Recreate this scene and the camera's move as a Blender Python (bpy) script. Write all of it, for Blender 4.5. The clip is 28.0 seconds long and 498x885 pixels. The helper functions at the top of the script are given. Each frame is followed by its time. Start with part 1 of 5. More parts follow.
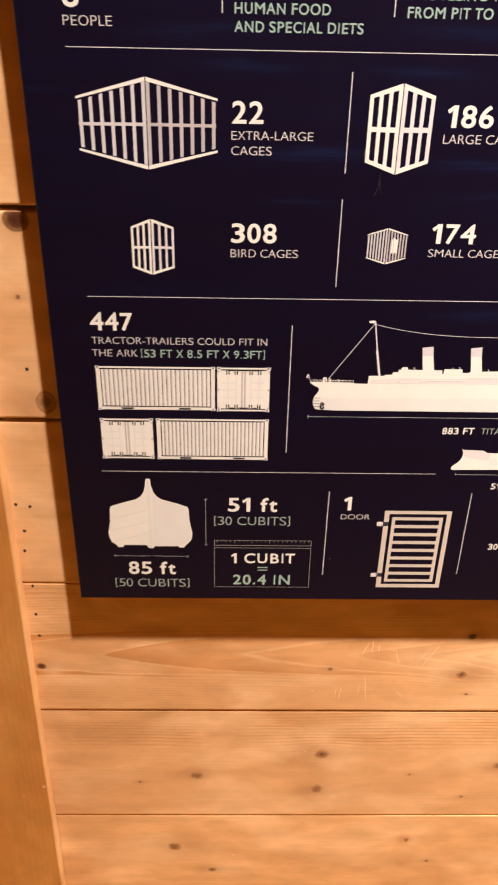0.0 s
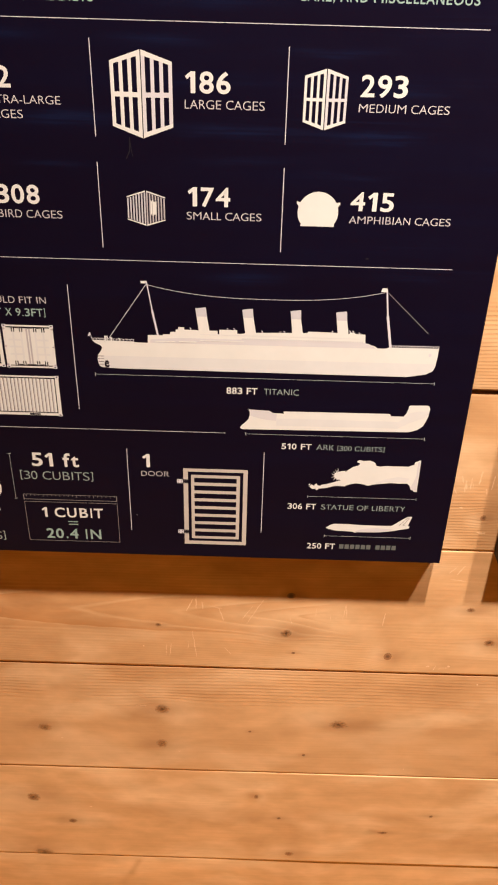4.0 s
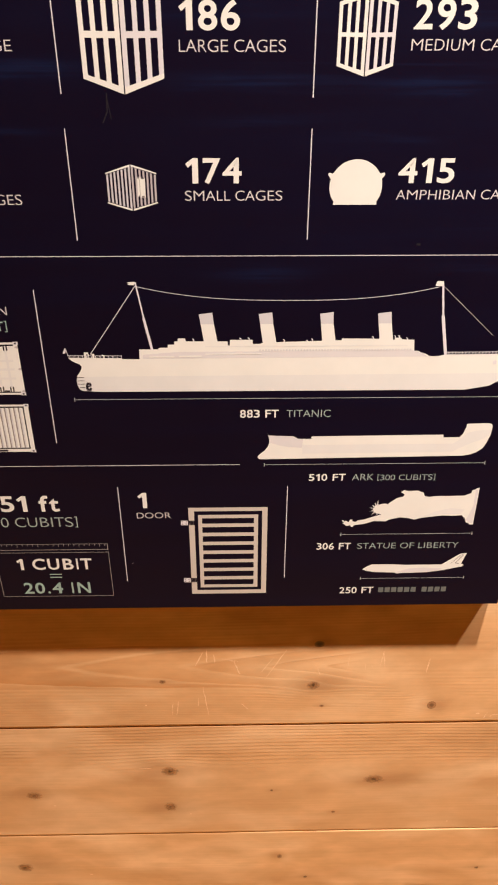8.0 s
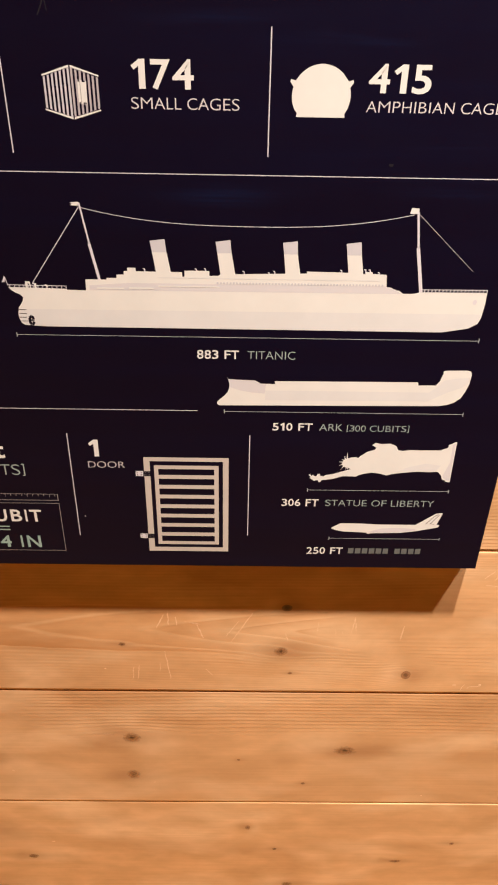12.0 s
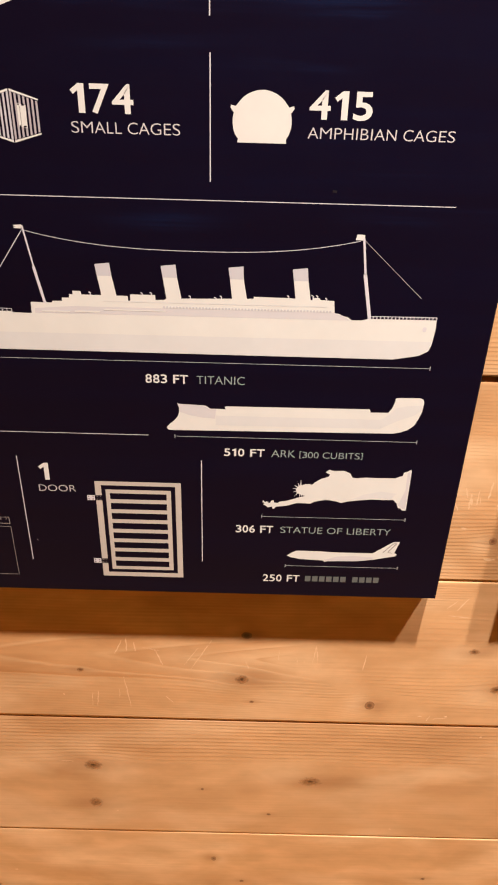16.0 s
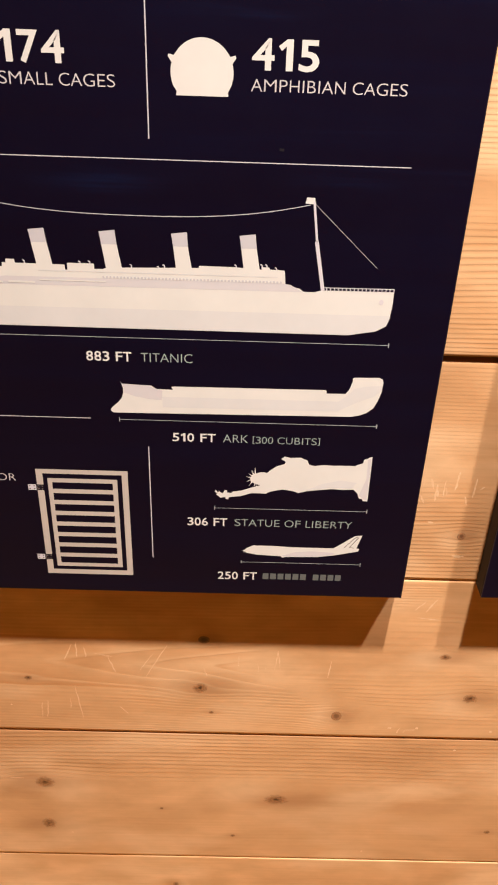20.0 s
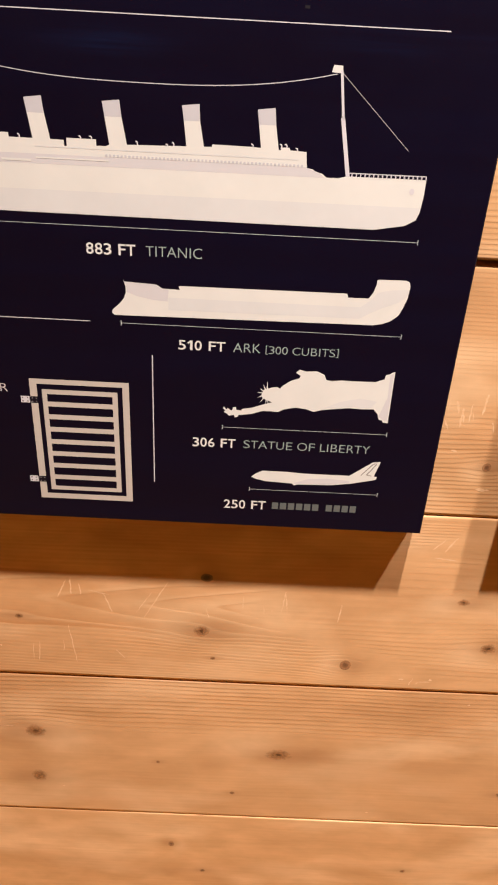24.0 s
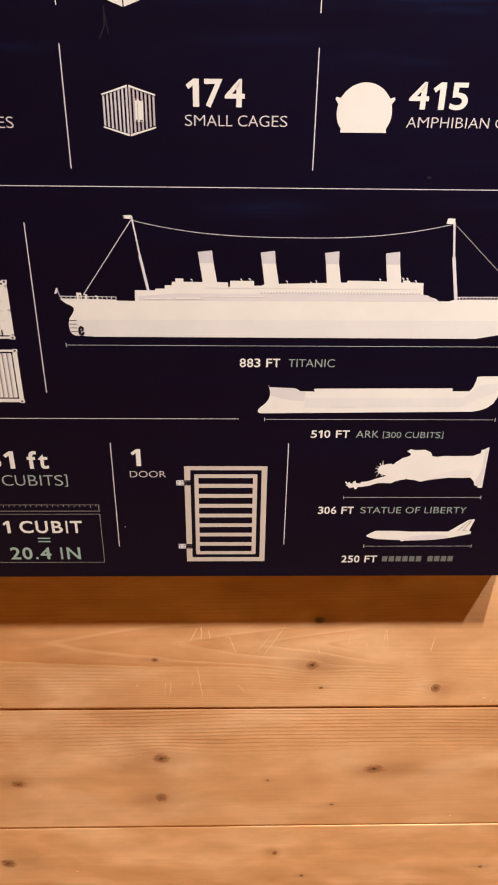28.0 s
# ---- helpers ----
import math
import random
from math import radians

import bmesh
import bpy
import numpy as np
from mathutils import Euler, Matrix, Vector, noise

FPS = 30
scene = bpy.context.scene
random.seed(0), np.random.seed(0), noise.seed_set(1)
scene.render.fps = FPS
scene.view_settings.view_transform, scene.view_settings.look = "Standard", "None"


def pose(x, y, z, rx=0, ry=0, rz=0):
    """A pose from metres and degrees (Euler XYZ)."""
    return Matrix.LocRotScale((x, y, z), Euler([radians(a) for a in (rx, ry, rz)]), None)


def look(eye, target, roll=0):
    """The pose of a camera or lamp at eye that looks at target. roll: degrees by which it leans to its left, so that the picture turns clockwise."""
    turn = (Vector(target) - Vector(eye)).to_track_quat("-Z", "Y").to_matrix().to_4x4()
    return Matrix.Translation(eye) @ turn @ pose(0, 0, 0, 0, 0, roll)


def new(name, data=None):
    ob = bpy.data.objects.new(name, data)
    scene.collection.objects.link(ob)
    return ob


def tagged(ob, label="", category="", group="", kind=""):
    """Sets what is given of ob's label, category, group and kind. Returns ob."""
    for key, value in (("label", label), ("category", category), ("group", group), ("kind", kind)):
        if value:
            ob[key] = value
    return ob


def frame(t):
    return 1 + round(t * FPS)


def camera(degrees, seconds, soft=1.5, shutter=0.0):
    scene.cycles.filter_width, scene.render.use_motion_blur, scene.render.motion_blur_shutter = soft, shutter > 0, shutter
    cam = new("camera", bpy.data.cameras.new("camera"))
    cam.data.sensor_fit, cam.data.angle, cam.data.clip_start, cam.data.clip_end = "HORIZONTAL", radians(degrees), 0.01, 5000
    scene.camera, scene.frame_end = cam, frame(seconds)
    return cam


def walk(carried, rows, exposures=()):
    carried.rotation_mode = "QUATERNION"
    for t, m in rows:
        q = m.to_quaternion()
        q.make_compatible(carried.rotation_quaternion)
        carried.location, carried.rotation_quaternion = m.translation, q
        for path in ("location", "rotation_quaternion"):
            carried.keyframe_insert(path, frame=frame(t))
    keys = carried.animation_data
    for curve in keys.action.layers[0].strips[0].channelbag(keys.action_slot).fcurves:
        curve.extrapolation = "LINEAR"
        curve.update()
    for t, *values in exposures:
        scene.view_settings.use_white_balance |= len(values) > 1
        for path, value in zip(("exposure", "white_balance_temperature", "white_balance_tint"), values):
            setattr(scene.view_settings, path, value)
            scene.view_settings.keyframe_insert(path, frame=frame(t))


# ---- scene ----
import functools

# ---- camera and its walk ----
cam = camera(34.4, 28.0, soft=2.05, shutter=0.3)
PATH = [
    (0, (0.1451, -0.6103, 1.5075), (0.1686, 0.4216, 0.8954), 1.25),
    (0.5, (0.1175, -0.6441, 1.5209), (0.1393, 0.3828, 0.9005), 1.28),
    (1, (0.1256, -0.6599, 1.5245), (0.1494, 0.3655, 0.9017), 1.29),
    (1.5, (0.1902, -0.6711, 1.5293), (0.2196, 0.3560, 0.9093), 1.40),
    (2, (0.2708, -0.6794, 1.5320), (0.3025, 0.3499, 0.9160), 1.38),
    (2.5, (0.3187, -0.6778, 1.5235), (0.3425, 0.3517, 0.9075), 1.39),
    (3, (0.3292, -0.6691, 1.5144), (0.3396, 0.3594, 0.8963), 1.42),
    (3.5, (0.3461, -0.6610, 1.5092), (0.3442, 0.3654, 0.8875), 1.60),
    (5.5, (0.3307, -0.6089, 1.4830), (0.3329, 0.4088, 0.8471), 1.88),
    (6, (0.2841, -0.5963, 1.4901), (0.3488, 0.4181, 0.8522), 1.80),
    (6.5, (0.2926, -0.5615, 1.4882), (0.3677, 0.4511, 0.8486), 1.73),
    (7, (0.3139, -0.5150, 1.4717), (0.3675, 0.4950, 0.8260), 1.41),
    (7.5, (0.3098, -0.5058, 1.4680), (0.3440, 0.4999, 0.8142), 0.76),
    (8, (0.3187, -0.5049, 1.4660), (0.3414, 0.4970, 0.8060), 0.24),
    (8.5, (0.3323, -0.5032, 1.4674), (0.3513, 0.4947, 0.8012), -0.11),
    (9, (0.3374, -0.5042, 1.4677), (0.3580, 0.4908, 0.7973), -0.24),
    (9.5, (0.3454, -0.5029, 1.4620), (0.3625, 0.4901, 0.7885), -0.03),
    (10, (0.3523, -0.5008, 1.4554), (0.3663, 0.4901, 0.7788), 0.27),
    (10.5, (0.3383, -0.4999, 1.4469), (0.3465, 0.4879, 0.7656), 0.51),
    (11, (0.3426, -0.4992, 1.4363), (0.3487, 0.4863, 0.7515), 0.75),
    (11.5, (0.3475, -0.4930, 1.4326), (0.3558, 0.4899, 0.7442), 1.03),
    (12, (0.3508, -0.4801, 1.4249), (0.3672, 0.5012, 0.7344), 1.29),
    (12.5, (0.3482, -0.4689, 1.4150), (0.3742, 0.5098, 0.7211), 1.49),
    (13, (0.3591, -0.4661, 1.4160), (0.3933, 0.5109, 0.7200), 1.69),
    (13.5, (0.3827, -0.4678, 1.4149), (0.4260, 0.5097, 0.7202), 1.80),
    (15.5, (0.3872, -0.4681, 1.4258), (0.4059, 0.5282, 0.7572), 1.75),
    (16, (0.3888, -0.4722, 1.4252), (0.3947, 0.5257, 0.7588), 1.71),
    (16.5, (0.3980, -0.4725, 1.4134), (0.3930, 0.5233, 0.7437), 1.70),
    (17, (0.4033, -0.4696, 1.3975), (0.4003, 0.5228, 0.7229), 1.70),
    (17.5, (0.4048, -0.4611, 1.3924), (0.4132, 0.5305, 0.7166), 1.78),
    (18, (0.4191, -0.4513, 1.3963), (0.4426, 0.5441, 0.7264), 1.89),
    (18.5, (0.4157, -0.4520, 1.3907), (0.4555, 0.5530, 0.7362), 2.25),
    (19, (0.4176, -0.4551, 1.3860), (0.4473, 0.5608, 0.7481), 2.11),
    (19.5, (0.4198, -0.4563, 1.3815), (0.4421, 0.5620, 0.7470), 2.10),
    (20, (0.4162, -0.4600, 1.3839), (0.4342, 0.5607, 0.7533), 2.14),
    (20.5, (0.4150, -0.4611, 1.3816), (0.4260, 0.5594, 0.7504), 2.41),
    (22.5, (0.4135, -0.4533, 1.3271), (0.4313, 0.5606, 0.6854), 3.65),
    (23, (0.4190, -0.4514, 1.3185), (0.4418, 0.5609, 0.6745), 3.55),
    (23.5, (0.4155, -0.4515, 1.3218), (0.4379, 0.5594, 0.6755), 3.41),
    (24, (0.4127, -0.4496, 1.3219), (0.4290, 0.5626, 0.6776), 3.29),
    (24.5, (0.4046, -0.4461, 1.3384), (0.4112, 0.5707, 0.7012), 3.27),
    (25, (0.3922, -0.4392, 1.3557), (0.3890, 0.5824, 0.7261), 3.37),
    (25.5, (0.3568, -0.4488, 1.3885), (0.3440, 0.5772, 0.7662), 3.17),
    (26, (0.3300, -0.4657, 1.3999), (0.3244, 0.5604, 0.7777), 2.75),
    (26.5, (0.3002, -0.4985, 1.4064), (0.3075, 0.5259, 0.7814), 2.04),
    (27, (0.2869, -0.5138, 1.4101), (0.3064, 0.5069, 0.7794), 1.40),
    (27.5, (0.3017, -0.5110, 1.4121), (0.3309, 0.5073, 0.7778), 1.05),
    (28, (0.3159, -0.5075, 1.4102), (0.3462, 0.5116, 0.7773), 0.99),
]
EXPOSURES = [(0.0, 0.34, 6380, 10), (1.5, 0.26, 6380, 10), (3.0, 0.06, 6420, 10), (8.0, -0.02, 6360, 10), (14.0, -0.04, 6230, 10), (20.0, -0.05, 6100, 10), (28.0, -0.05, 6000, 10)]
walk(cam, [(t, look(eye, target, roll)) for t, eye, target, roll in PATH], EXPOSURES)

# ---- light: two warm ceiling spots near the plank wall, an added fill spot to their left, closed room ----
world = bpy.data.worlds.new("room_dark")
world.use_nodes = True
world.node_tree.nodes["Background"].inputs[0].default_value = (0.02, 0.016, 0.012, 1)
world.node_tree.nodes["Background"].inputs[1].default_value = 0.3
scene.world = world


def spot(name, eye, target, watts, cone, blend):
    lamp = bpy.data.lights.new(name, "SPOT")
    lamp.energy, lamp.spot_size, lamp.spot_blend = watts, radians(cone), blend
    lamp.shadow_soft_size, lamp.color = 0.04, (1.0, 0.83, 0.685)
    ob = new(name, lamp)
    ob.matrix_world = look(eye, target)
    return ob


spot("ceiling_spot", (0.625, -0.573, 3.36), (0.285, -0.05, 0.30), 675, 46, 1.0)
# added fill spot, unseen: its bounce off the floor lifts the shadows
spot("ceiling_spot", (-1.25, -0.573, 3.36), (-1.0, -1.0, 0.0), 720, 40, 0.8)
spot("ceiling_spot", (1.26, -0.573, 3.36), (1.27, -0.05, 0.75), 450, 60, 0.8)

# ---- materials ----
Z0 = 0.98           # height of the panel's lower edge over the floor
FACE = -0.0172      # front of the panel; the plank wall's face lies at y = 0


def mat(name, base=(0.8, 0.8, 0.8), rough=0.5, spec=0.5):
    m = bpy.data.materials.new(name)
    m.use_nodes = True
    b = m.node_tree.nodes["Principled BSDF"]
    b.inputs["Base Color"].default_value = (*base, 1)
    b.inputs["Roughness"].default_value = rough
    b.inputs["Specular IOR Level"].default_value = spec
    return m


class Net:
    """Short hand for building a material's nodes."""

    def __init__(self, m):
        self.t = m.node_tree
        self.b = self.t.nodes["Principled BSDF"]

    def node(self, kind, **props):
        n = self.t.nodes.new(kind)
        for k, v in props.items():
            setattr(n, k, v)
        return n

    def link(self, a, b):
        self.t.links.new(a, b)

    def math(self, op, a, b=None, c=None):
        n = self.node("ShaderNodeMath", operation=op)
        for i, v in enumerate((a, b, c)):
            if v is None:
                continue
            if isinstance(v, (int, float)):
                n.inputs[i].default_value = v
            else:
                self.link(v, n.inputs[i])
        return n.outputs[0]

    def scaled(self, vec, s):
        n = self.node("ShaderNodeVectorMath", operation="MULTIPLY")
        self.link(vec, n.inputs[0])
        n.inputs[1].default_value = s
        return n.outputs[0]

    def noise(self, vec, scale, detail=4, rough=0.55):
        n = self.node("ShaderNodeTexNoise")
        self.link(vec, n.inputs["Vector"])
        n.inputs["Scale"].default_value, n.inputs["Detail"].default_value = scale, detail
        n.inputs["Roughness"].default_value = rough
        return n.outputs[0]

    def ramp(self, fac, stops):
        n = self.node("ShaderNodeValToRGB")
        e = n.color_ramp.elements
        while len(e) < len(stops):
            e.new(0.5)
        for el, (p, c) in zip(e, stops):
            el.position = p
            el.color = (*c, 1) if len(c) == 3 else c
        self.link(fac, n.inputs[0])
        return n.outputs[0]

    def mix(self, fac, a, b, blend="MIX"):
        n = self.node("ShaderNodeMix", data_type="RGBA", blend_type=blend)
        for i, v in ((0, fac), (6, a), (7, b)):
            if isinstance(v, (int, float)):
                n.inputs[i].default_value = v
            elif isinstance(v, tuple):
                n.inputs[i].default_value = (*v, 1)
            else:
                self.link(v, n.inputs[i])
        return n.outputs[2]

    def bump(self, height, strength, distance):
        n = self.node("ShaderNodeBump")
        n.inputs["Strength"].default_value, n.inputs["Distance"].default_value = strength, distance
        self.link(height, n.inputs["Height"])
        self.link(n.outputs[0], self.b.inputs["Normal"])


def pine(name, pale, dark, deep, rough=0.5, upright=False):
    """Sawn pine: growth lines from the board's own fields (phase 'ring', strength 'lines', knot stain 'halo', brown
    bands 'stain', light and dark sheen painted beside knots 'flare'), ridged along the lines, with fibres and soft
    clouds."""
    m = mat(name, rough=rough, spec=0.3)
    n = Net(m)
    field = lambda key: n.node("ShaderNodeAttribute", attribute_name=key).outputs["Fac"]
    ring, lines, halo, stain, flare = field("ring"), field("lines"), field("halo"), field("stain"), field("flare")
    pos = n.node("ShaderNodeNewGeometry").outputs["Position"]
    rnd = n.node("ShaderNodeObjectInfo").outputs["Random"]
    along = lambda x, y, z: (z, y, x) if upright else (x, y, z)
    fib = n.noise(n.scaled(pos, along(11, 11, 420)), 1.0, 4, 0.6)
    wob = n.noise(n.scaled(pos, along(9, 9, 46)), 1.0, 3, 0.55)
    gate = n.ramp(n.noise(n.scaled(pos, along(9, 9, 44)), 1.0, 4, 0.6), [(0.34, (0.25, 0.25, 0.25)), (0.58, (1, 1, 1))])
    still = field("still")
    gate = n.math("MAXIMUM", gate, still)
    turn = n.math("ADD", ring, n.math("MULTIPLY", wob, 0.75))
    ph = n.math("FRACT", turn)
    year = n.node("ShaderNodeTexWhiteNoise", noise_dimensions="1D")
    n.link(n.math("FLOOR", turn), year.inputs["W"])
    thick = n.math("ADD", n.math("MULTIPLY", year.outputs["Value"], 0.80), 0.20)
    line = n.ramp(ph, [(0.0, (0, 0, 0)), (0.26, (0.12, 0.12, 0.12)), (0.58, (0.85, 0.85, 0.85)), (0.80, (1, 1, 1)), (1.0, (0, 0, 0))])
    hold = n.math("MULTIPLY", n.math("MULTIPLY", gate, lines), thick)
    amt = n.math("MULTIPLY", line, hold)
    relief = n.math("MULTIPLY", line, n.math("MULTIPLY", n.math("MINIMUM", lines, 1.0), gate))
    relief = n.math("MULTIPLY", relief, n.math("SUBTRACT", 1.0, n.math("MULTIPLY", still, 0.35)))
    # pale highlight along each ridge, mixed into the colour further down
    crest = n.math("MULTIPLY", n.ramp(ph, [(0.0, (0.2, 0.2, 0.2)), (0.18, (1, 1, 1)), (0.42, (0, 0, 0))]), hold)
    bright = tuple(min(0.95, c * k) for c, k in zip(pale, (1.09, 1.20, 1.36)))
    # soft clouds, wider than tall but never streaks
    warp = n.node("ShaderNodeVectorMath", operation="ADD")
    swirl = n.node("ShaderNodeTexNoise")
    n.link(n.scaled(pos, along(5, 5, 9)), swirl.inputs["Vector"])
    swirl.inputs["Scale"].default_value = 1.0
    n.link(pos, warp.inputs[0])
    n.link(n.scaled(swirl.outputs["Color"], (0.05, 0.05, 0.05)), warp.inputs[1])
    bent = warp.outputs[0]
    cloud = n.noise(n.scaled(bent, along(8, 8, 19)), 1.0, 3, 0.45)
    mist = n.noise(n.scaled(bent, along(21, 21, 40)), 1.0, 4, 0.55)
    broad = n.noise(n.scaled(pos, along(3.1, 3.1, 11)), 1.0, 3, 0.5)
    col = n.mix(n.ramp(broad, [(0.38, (0, 0, 0)), (0.62, (0.50, 0.50, 0.50))]), pale, dark)
    col = n.mix(n.ramp(cloud, [(0.46, (0, 0, 0)), (0.64, (0.85, 0.85, 0.85))]), col, bright)
    soak = n.math("MULTIPLY", stain, n.ramp(mist, [(0.28, (0.55, 0.55, 0.55)), (0.62, (1, 1, 1))]))
    col = n.mix(n.math("MULTIPLY", soak, 0.48), col, dark)
    col = n.mix(n.math("MULTIPLY", crest, 0.40), col, bright)
    late = tuple(c * k for c, k in zip(dark, (1.16, 1.03, 0.84)))
    col = n.mix(n.math("MULTIPLY", amt, n.math("ADD", 0.46, n.math("MULTIPLY", still, 0.85))), col, late)
    fibf = n.ramp(fib, [(0.35, (0, 0, 0)), (0.75, (1, 1, 1))])
    col = n.mix(n.math("MULTIPLY", fibf, 0.19), col, dark)
    # the sheen beside knots goes into the base colour, pale and dull
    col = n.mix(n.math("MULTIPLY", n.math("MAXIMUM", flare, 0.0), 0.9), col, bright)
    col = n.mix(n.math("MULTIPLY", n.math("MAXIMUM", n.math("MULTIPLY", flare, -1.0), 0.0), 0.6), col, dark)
    tone = n.ramp(mist, [(0.32, (0.88, 0.86, 0.83)), (0.68, (1.06, 1.06, 1.06))])
    col = n.mix(1.0, col, tone, "MULTIPLY")
    own = n.ramp(rnd, [(0.0, (0.96, 0.94, 0.92)), (1.0, (1.03, 1.02, 1.0))])
    col = n.mix(1.0, col, own, "MULTIPLY")
    col = n.mix(n.math("MULTIPLY", halo, 0.8), col, deep)
    n.link(col, n.b.inputs["Base Color"])
    n.link(n.math("ADD", n.math("MULTIPLY", fib, 0.25), rough - 0.1), n.b.inputs["Roughness"])
    n.bump(n.math("ADD", n.math("MULTIPLY", relief, -1.0), n.math("MULTIPLY", fib, 0.34)), 0.20, 0.0005)
    return m


def plain(name, base, vary=0.06, scale=30, rough=0.5, spec=0.4, relief=0.0):
    """A nearly even surface with slight mottling."""
    m = mat(name, base, rough, spec)
    n = Net(m)
    pos = n.node("ShaderNodeNewGeometry").outputs["Position"]
    a = n.noise(n.scaled(pos, (1, 1, 1)), scale, 5, 0.6)
    lo = tuple(max(0, c * (1 - vary)) for c in base)
    hi = tuple(min(1, c * (1 + vary)) for c in base)
    n.link(n.ramp(a, [(0.3, lo), (0.7, hi)]), n.b.inputs["Base Color"])
    if relief:
        n.bump(a, 0.4, relief)
    return m


BLUE_STROKES = [(0.205, 0.4135, 0.046, 0.0046, 0.75), (0.320, 0.4070, 0.042, 0.0036, 0.60), (0.434, 0.4065, 0.036, 0.0030, 0.65), (0.442, 0.4020, 0.030, 0.0024, 0.55), (0.407, 0.3755, 0.034, 0.0028, 0.50),
           (0.190, 0.3805, 0.030, 0.0040, 0.30), (0.340, 0.2925, 0.036, 0.0060, 0.42), (0.271, 0.4670, 0.036, 0.0040, 0.50), (0.401, 0.4612, 0.040, 0.0038, 0.50), (0.326, 0.3850, 0.036, 0.0040, 0.30),
           (0.150, 0.4690, 0.040, 0.0040, 0.45), (0.455, 0.4380, 0.040, 0.0050, 0.40), (0.120, 0.4900, 0.050, 0.0060, 0.45), (0.300, 0.4920, 0.050, 0.0050, 0.45), (0.470, 0.2960, 0.030, 0.0040, 0.28)]


def navy_face():
    """Printed dark navy laminate: bluer towards its upper half, faint bluish streaks, satin."""
    m = mat("navy_print", rough=0.42, spec=0.10)
    n = Net(m)
    pos = n.node("ShaderNodeNewGeometry").outputs["Position"]
    sep = n.node("ShaderNodeSeparateXYZ")
    n.link(pos, sep.inputs[0])
    streak = n.noise(n.scaled(pos, (3.0, 3.0, 46)), 1.0, 5, 0.62)
    fine = n.noise(n.scaled(pos, (4.5, 4.5, 170)), 1.0, 3, 0.6)
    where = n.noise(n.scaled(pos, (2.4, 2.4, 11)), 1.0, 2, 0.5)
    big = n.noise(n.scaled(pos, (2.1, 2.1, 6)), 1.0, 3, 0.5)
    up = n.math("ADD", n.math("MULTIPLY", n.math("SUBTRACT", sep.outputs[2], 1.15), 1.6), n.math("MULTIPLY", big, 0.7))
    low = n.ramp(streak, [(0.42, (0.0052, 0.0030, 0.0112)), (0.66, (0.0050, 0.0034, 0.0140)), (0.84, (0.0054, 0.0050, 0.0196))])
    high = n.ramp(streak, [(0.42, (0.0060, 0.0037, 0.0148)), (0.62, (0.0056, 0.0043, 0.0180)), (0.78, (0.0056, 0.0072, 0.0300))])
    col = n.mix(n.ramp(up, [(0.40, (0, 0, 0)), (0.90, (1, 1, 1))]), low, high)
    fine_blue = n.math("MULTIPLY", n.ramp(fine, [(0.50, (0, 0, 0)), (0.72, (1, 1, 1))]), n.ramp(where, [(0.50, (0, 0, 0)), (0.66, (1, 1, 1))]))
    fine_blue = n.math("MULTIPLY", fine_blue, n.ramp(up, [(0.36, (0, 0, 0)), (0.62, (1, 1, 1))]))
    col = n.mix(n.math("MULTIPLY", fine_blue, 0.45), col, (0.0099, 0.0156, 0.0560))
    # long bluish strokes: middle along the wall and in height, half length and half width (m), strength
    sway = n.math("MULTIPLY", n.math("SUBTRACT", n.noise(n.scaled(pos, (14, 14, 30)), 1.0, 3, 0.55), 0.5), 0.014)
    hairs = n.ramp(n.noise(n.scaled(pos, (9, 9, 330)), 1.0, 4, 0.65), [(0.36, (0.15, 0.15, 0.15)), (0.62, (1, 1, 1))])
    dabs = 0.0
    for u, v, long, wide, much in BLUE_STROKES:
        du = n.math("DIVIDE", n.math("SUBTRACT", sep.outputs[0], u), long)
        dv = n.math("DIVIDE", n.math("SUBTRACT", n.math("ADD", sep.outputs[2], sway), Z0 + v), wide)
        far = n.math("ADD", n.math("MULTIPLY", du, du), n.math("MULTIPLY", dv, dv))
        dabs = n.math("MAXIMUM", dabs, n.math("MULTIPLY", n.math("EXPONENT", n.math("MULTIPLY", far, -1.6)), much))
    col = n.mix(n.math("MULTIPLY", dabs, hairs), col, (0.0080, 0.0150, 0.0560))
    n.link(col, n.b.inputs["Base Color"])
    rg = n.math("ADD", n.math("MULTIPLY", n.noise(n.scaled(pos, (1, 1, 1)), 55, 3), 0.16), 0.34)
    n.link(rg, n.b.inputs["Roughness"])
    return m


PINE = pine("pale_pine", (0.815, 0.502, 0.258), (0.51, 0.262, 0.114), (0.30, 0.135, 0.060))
STAINED = pine("stained_pine", (0.54, 0.250, 0.070), (0.44, 0.188, 0.048), (0.24, 0.095, 0.028), rough=0.42, upright=True)
SIDE = pine("sawn_side", (0.74, 0.43, 0.20), (0.58, 0.30, 0.12), (0.36, 0.18, 0.075), upright=True)
NAVY = navy_face()
EDGE = plain("panel_edge_black", (0.014, 0.011, 0.011), 0.2, 60, 0.5, 0.15)
FILM = plain("film_edge_grey", (0.018, 0.014, 0.018), 0.2, 60, 0.5)
CREAM = plain("cream_ink", (0.775, 0.785, 0.765), 0.03, 40, 0.42, 0.35)
CAPTION = plain("caption_ink", (0.64, 0.62, 0.64), 0.03, 40, 0.42, 0.35)
PALE = plain("pale_grey_ink", (0.69, 0.685, 0.74), 0.03, 40, 0.42, 0.35)
GREY = plain("grey_ink", (0.48, 0.455, 0.49), 0.05, 40, 0.42, 0.35)
RIB = plain("dark_rib_ink", (0.20, 0.18, 0.17), 0.05, 40, 0.42, 0.35)
DIM = plain("dim_grey_ink", (0.30, 0.285, 0.295), 0.05, 40, 0.42, 0.35)
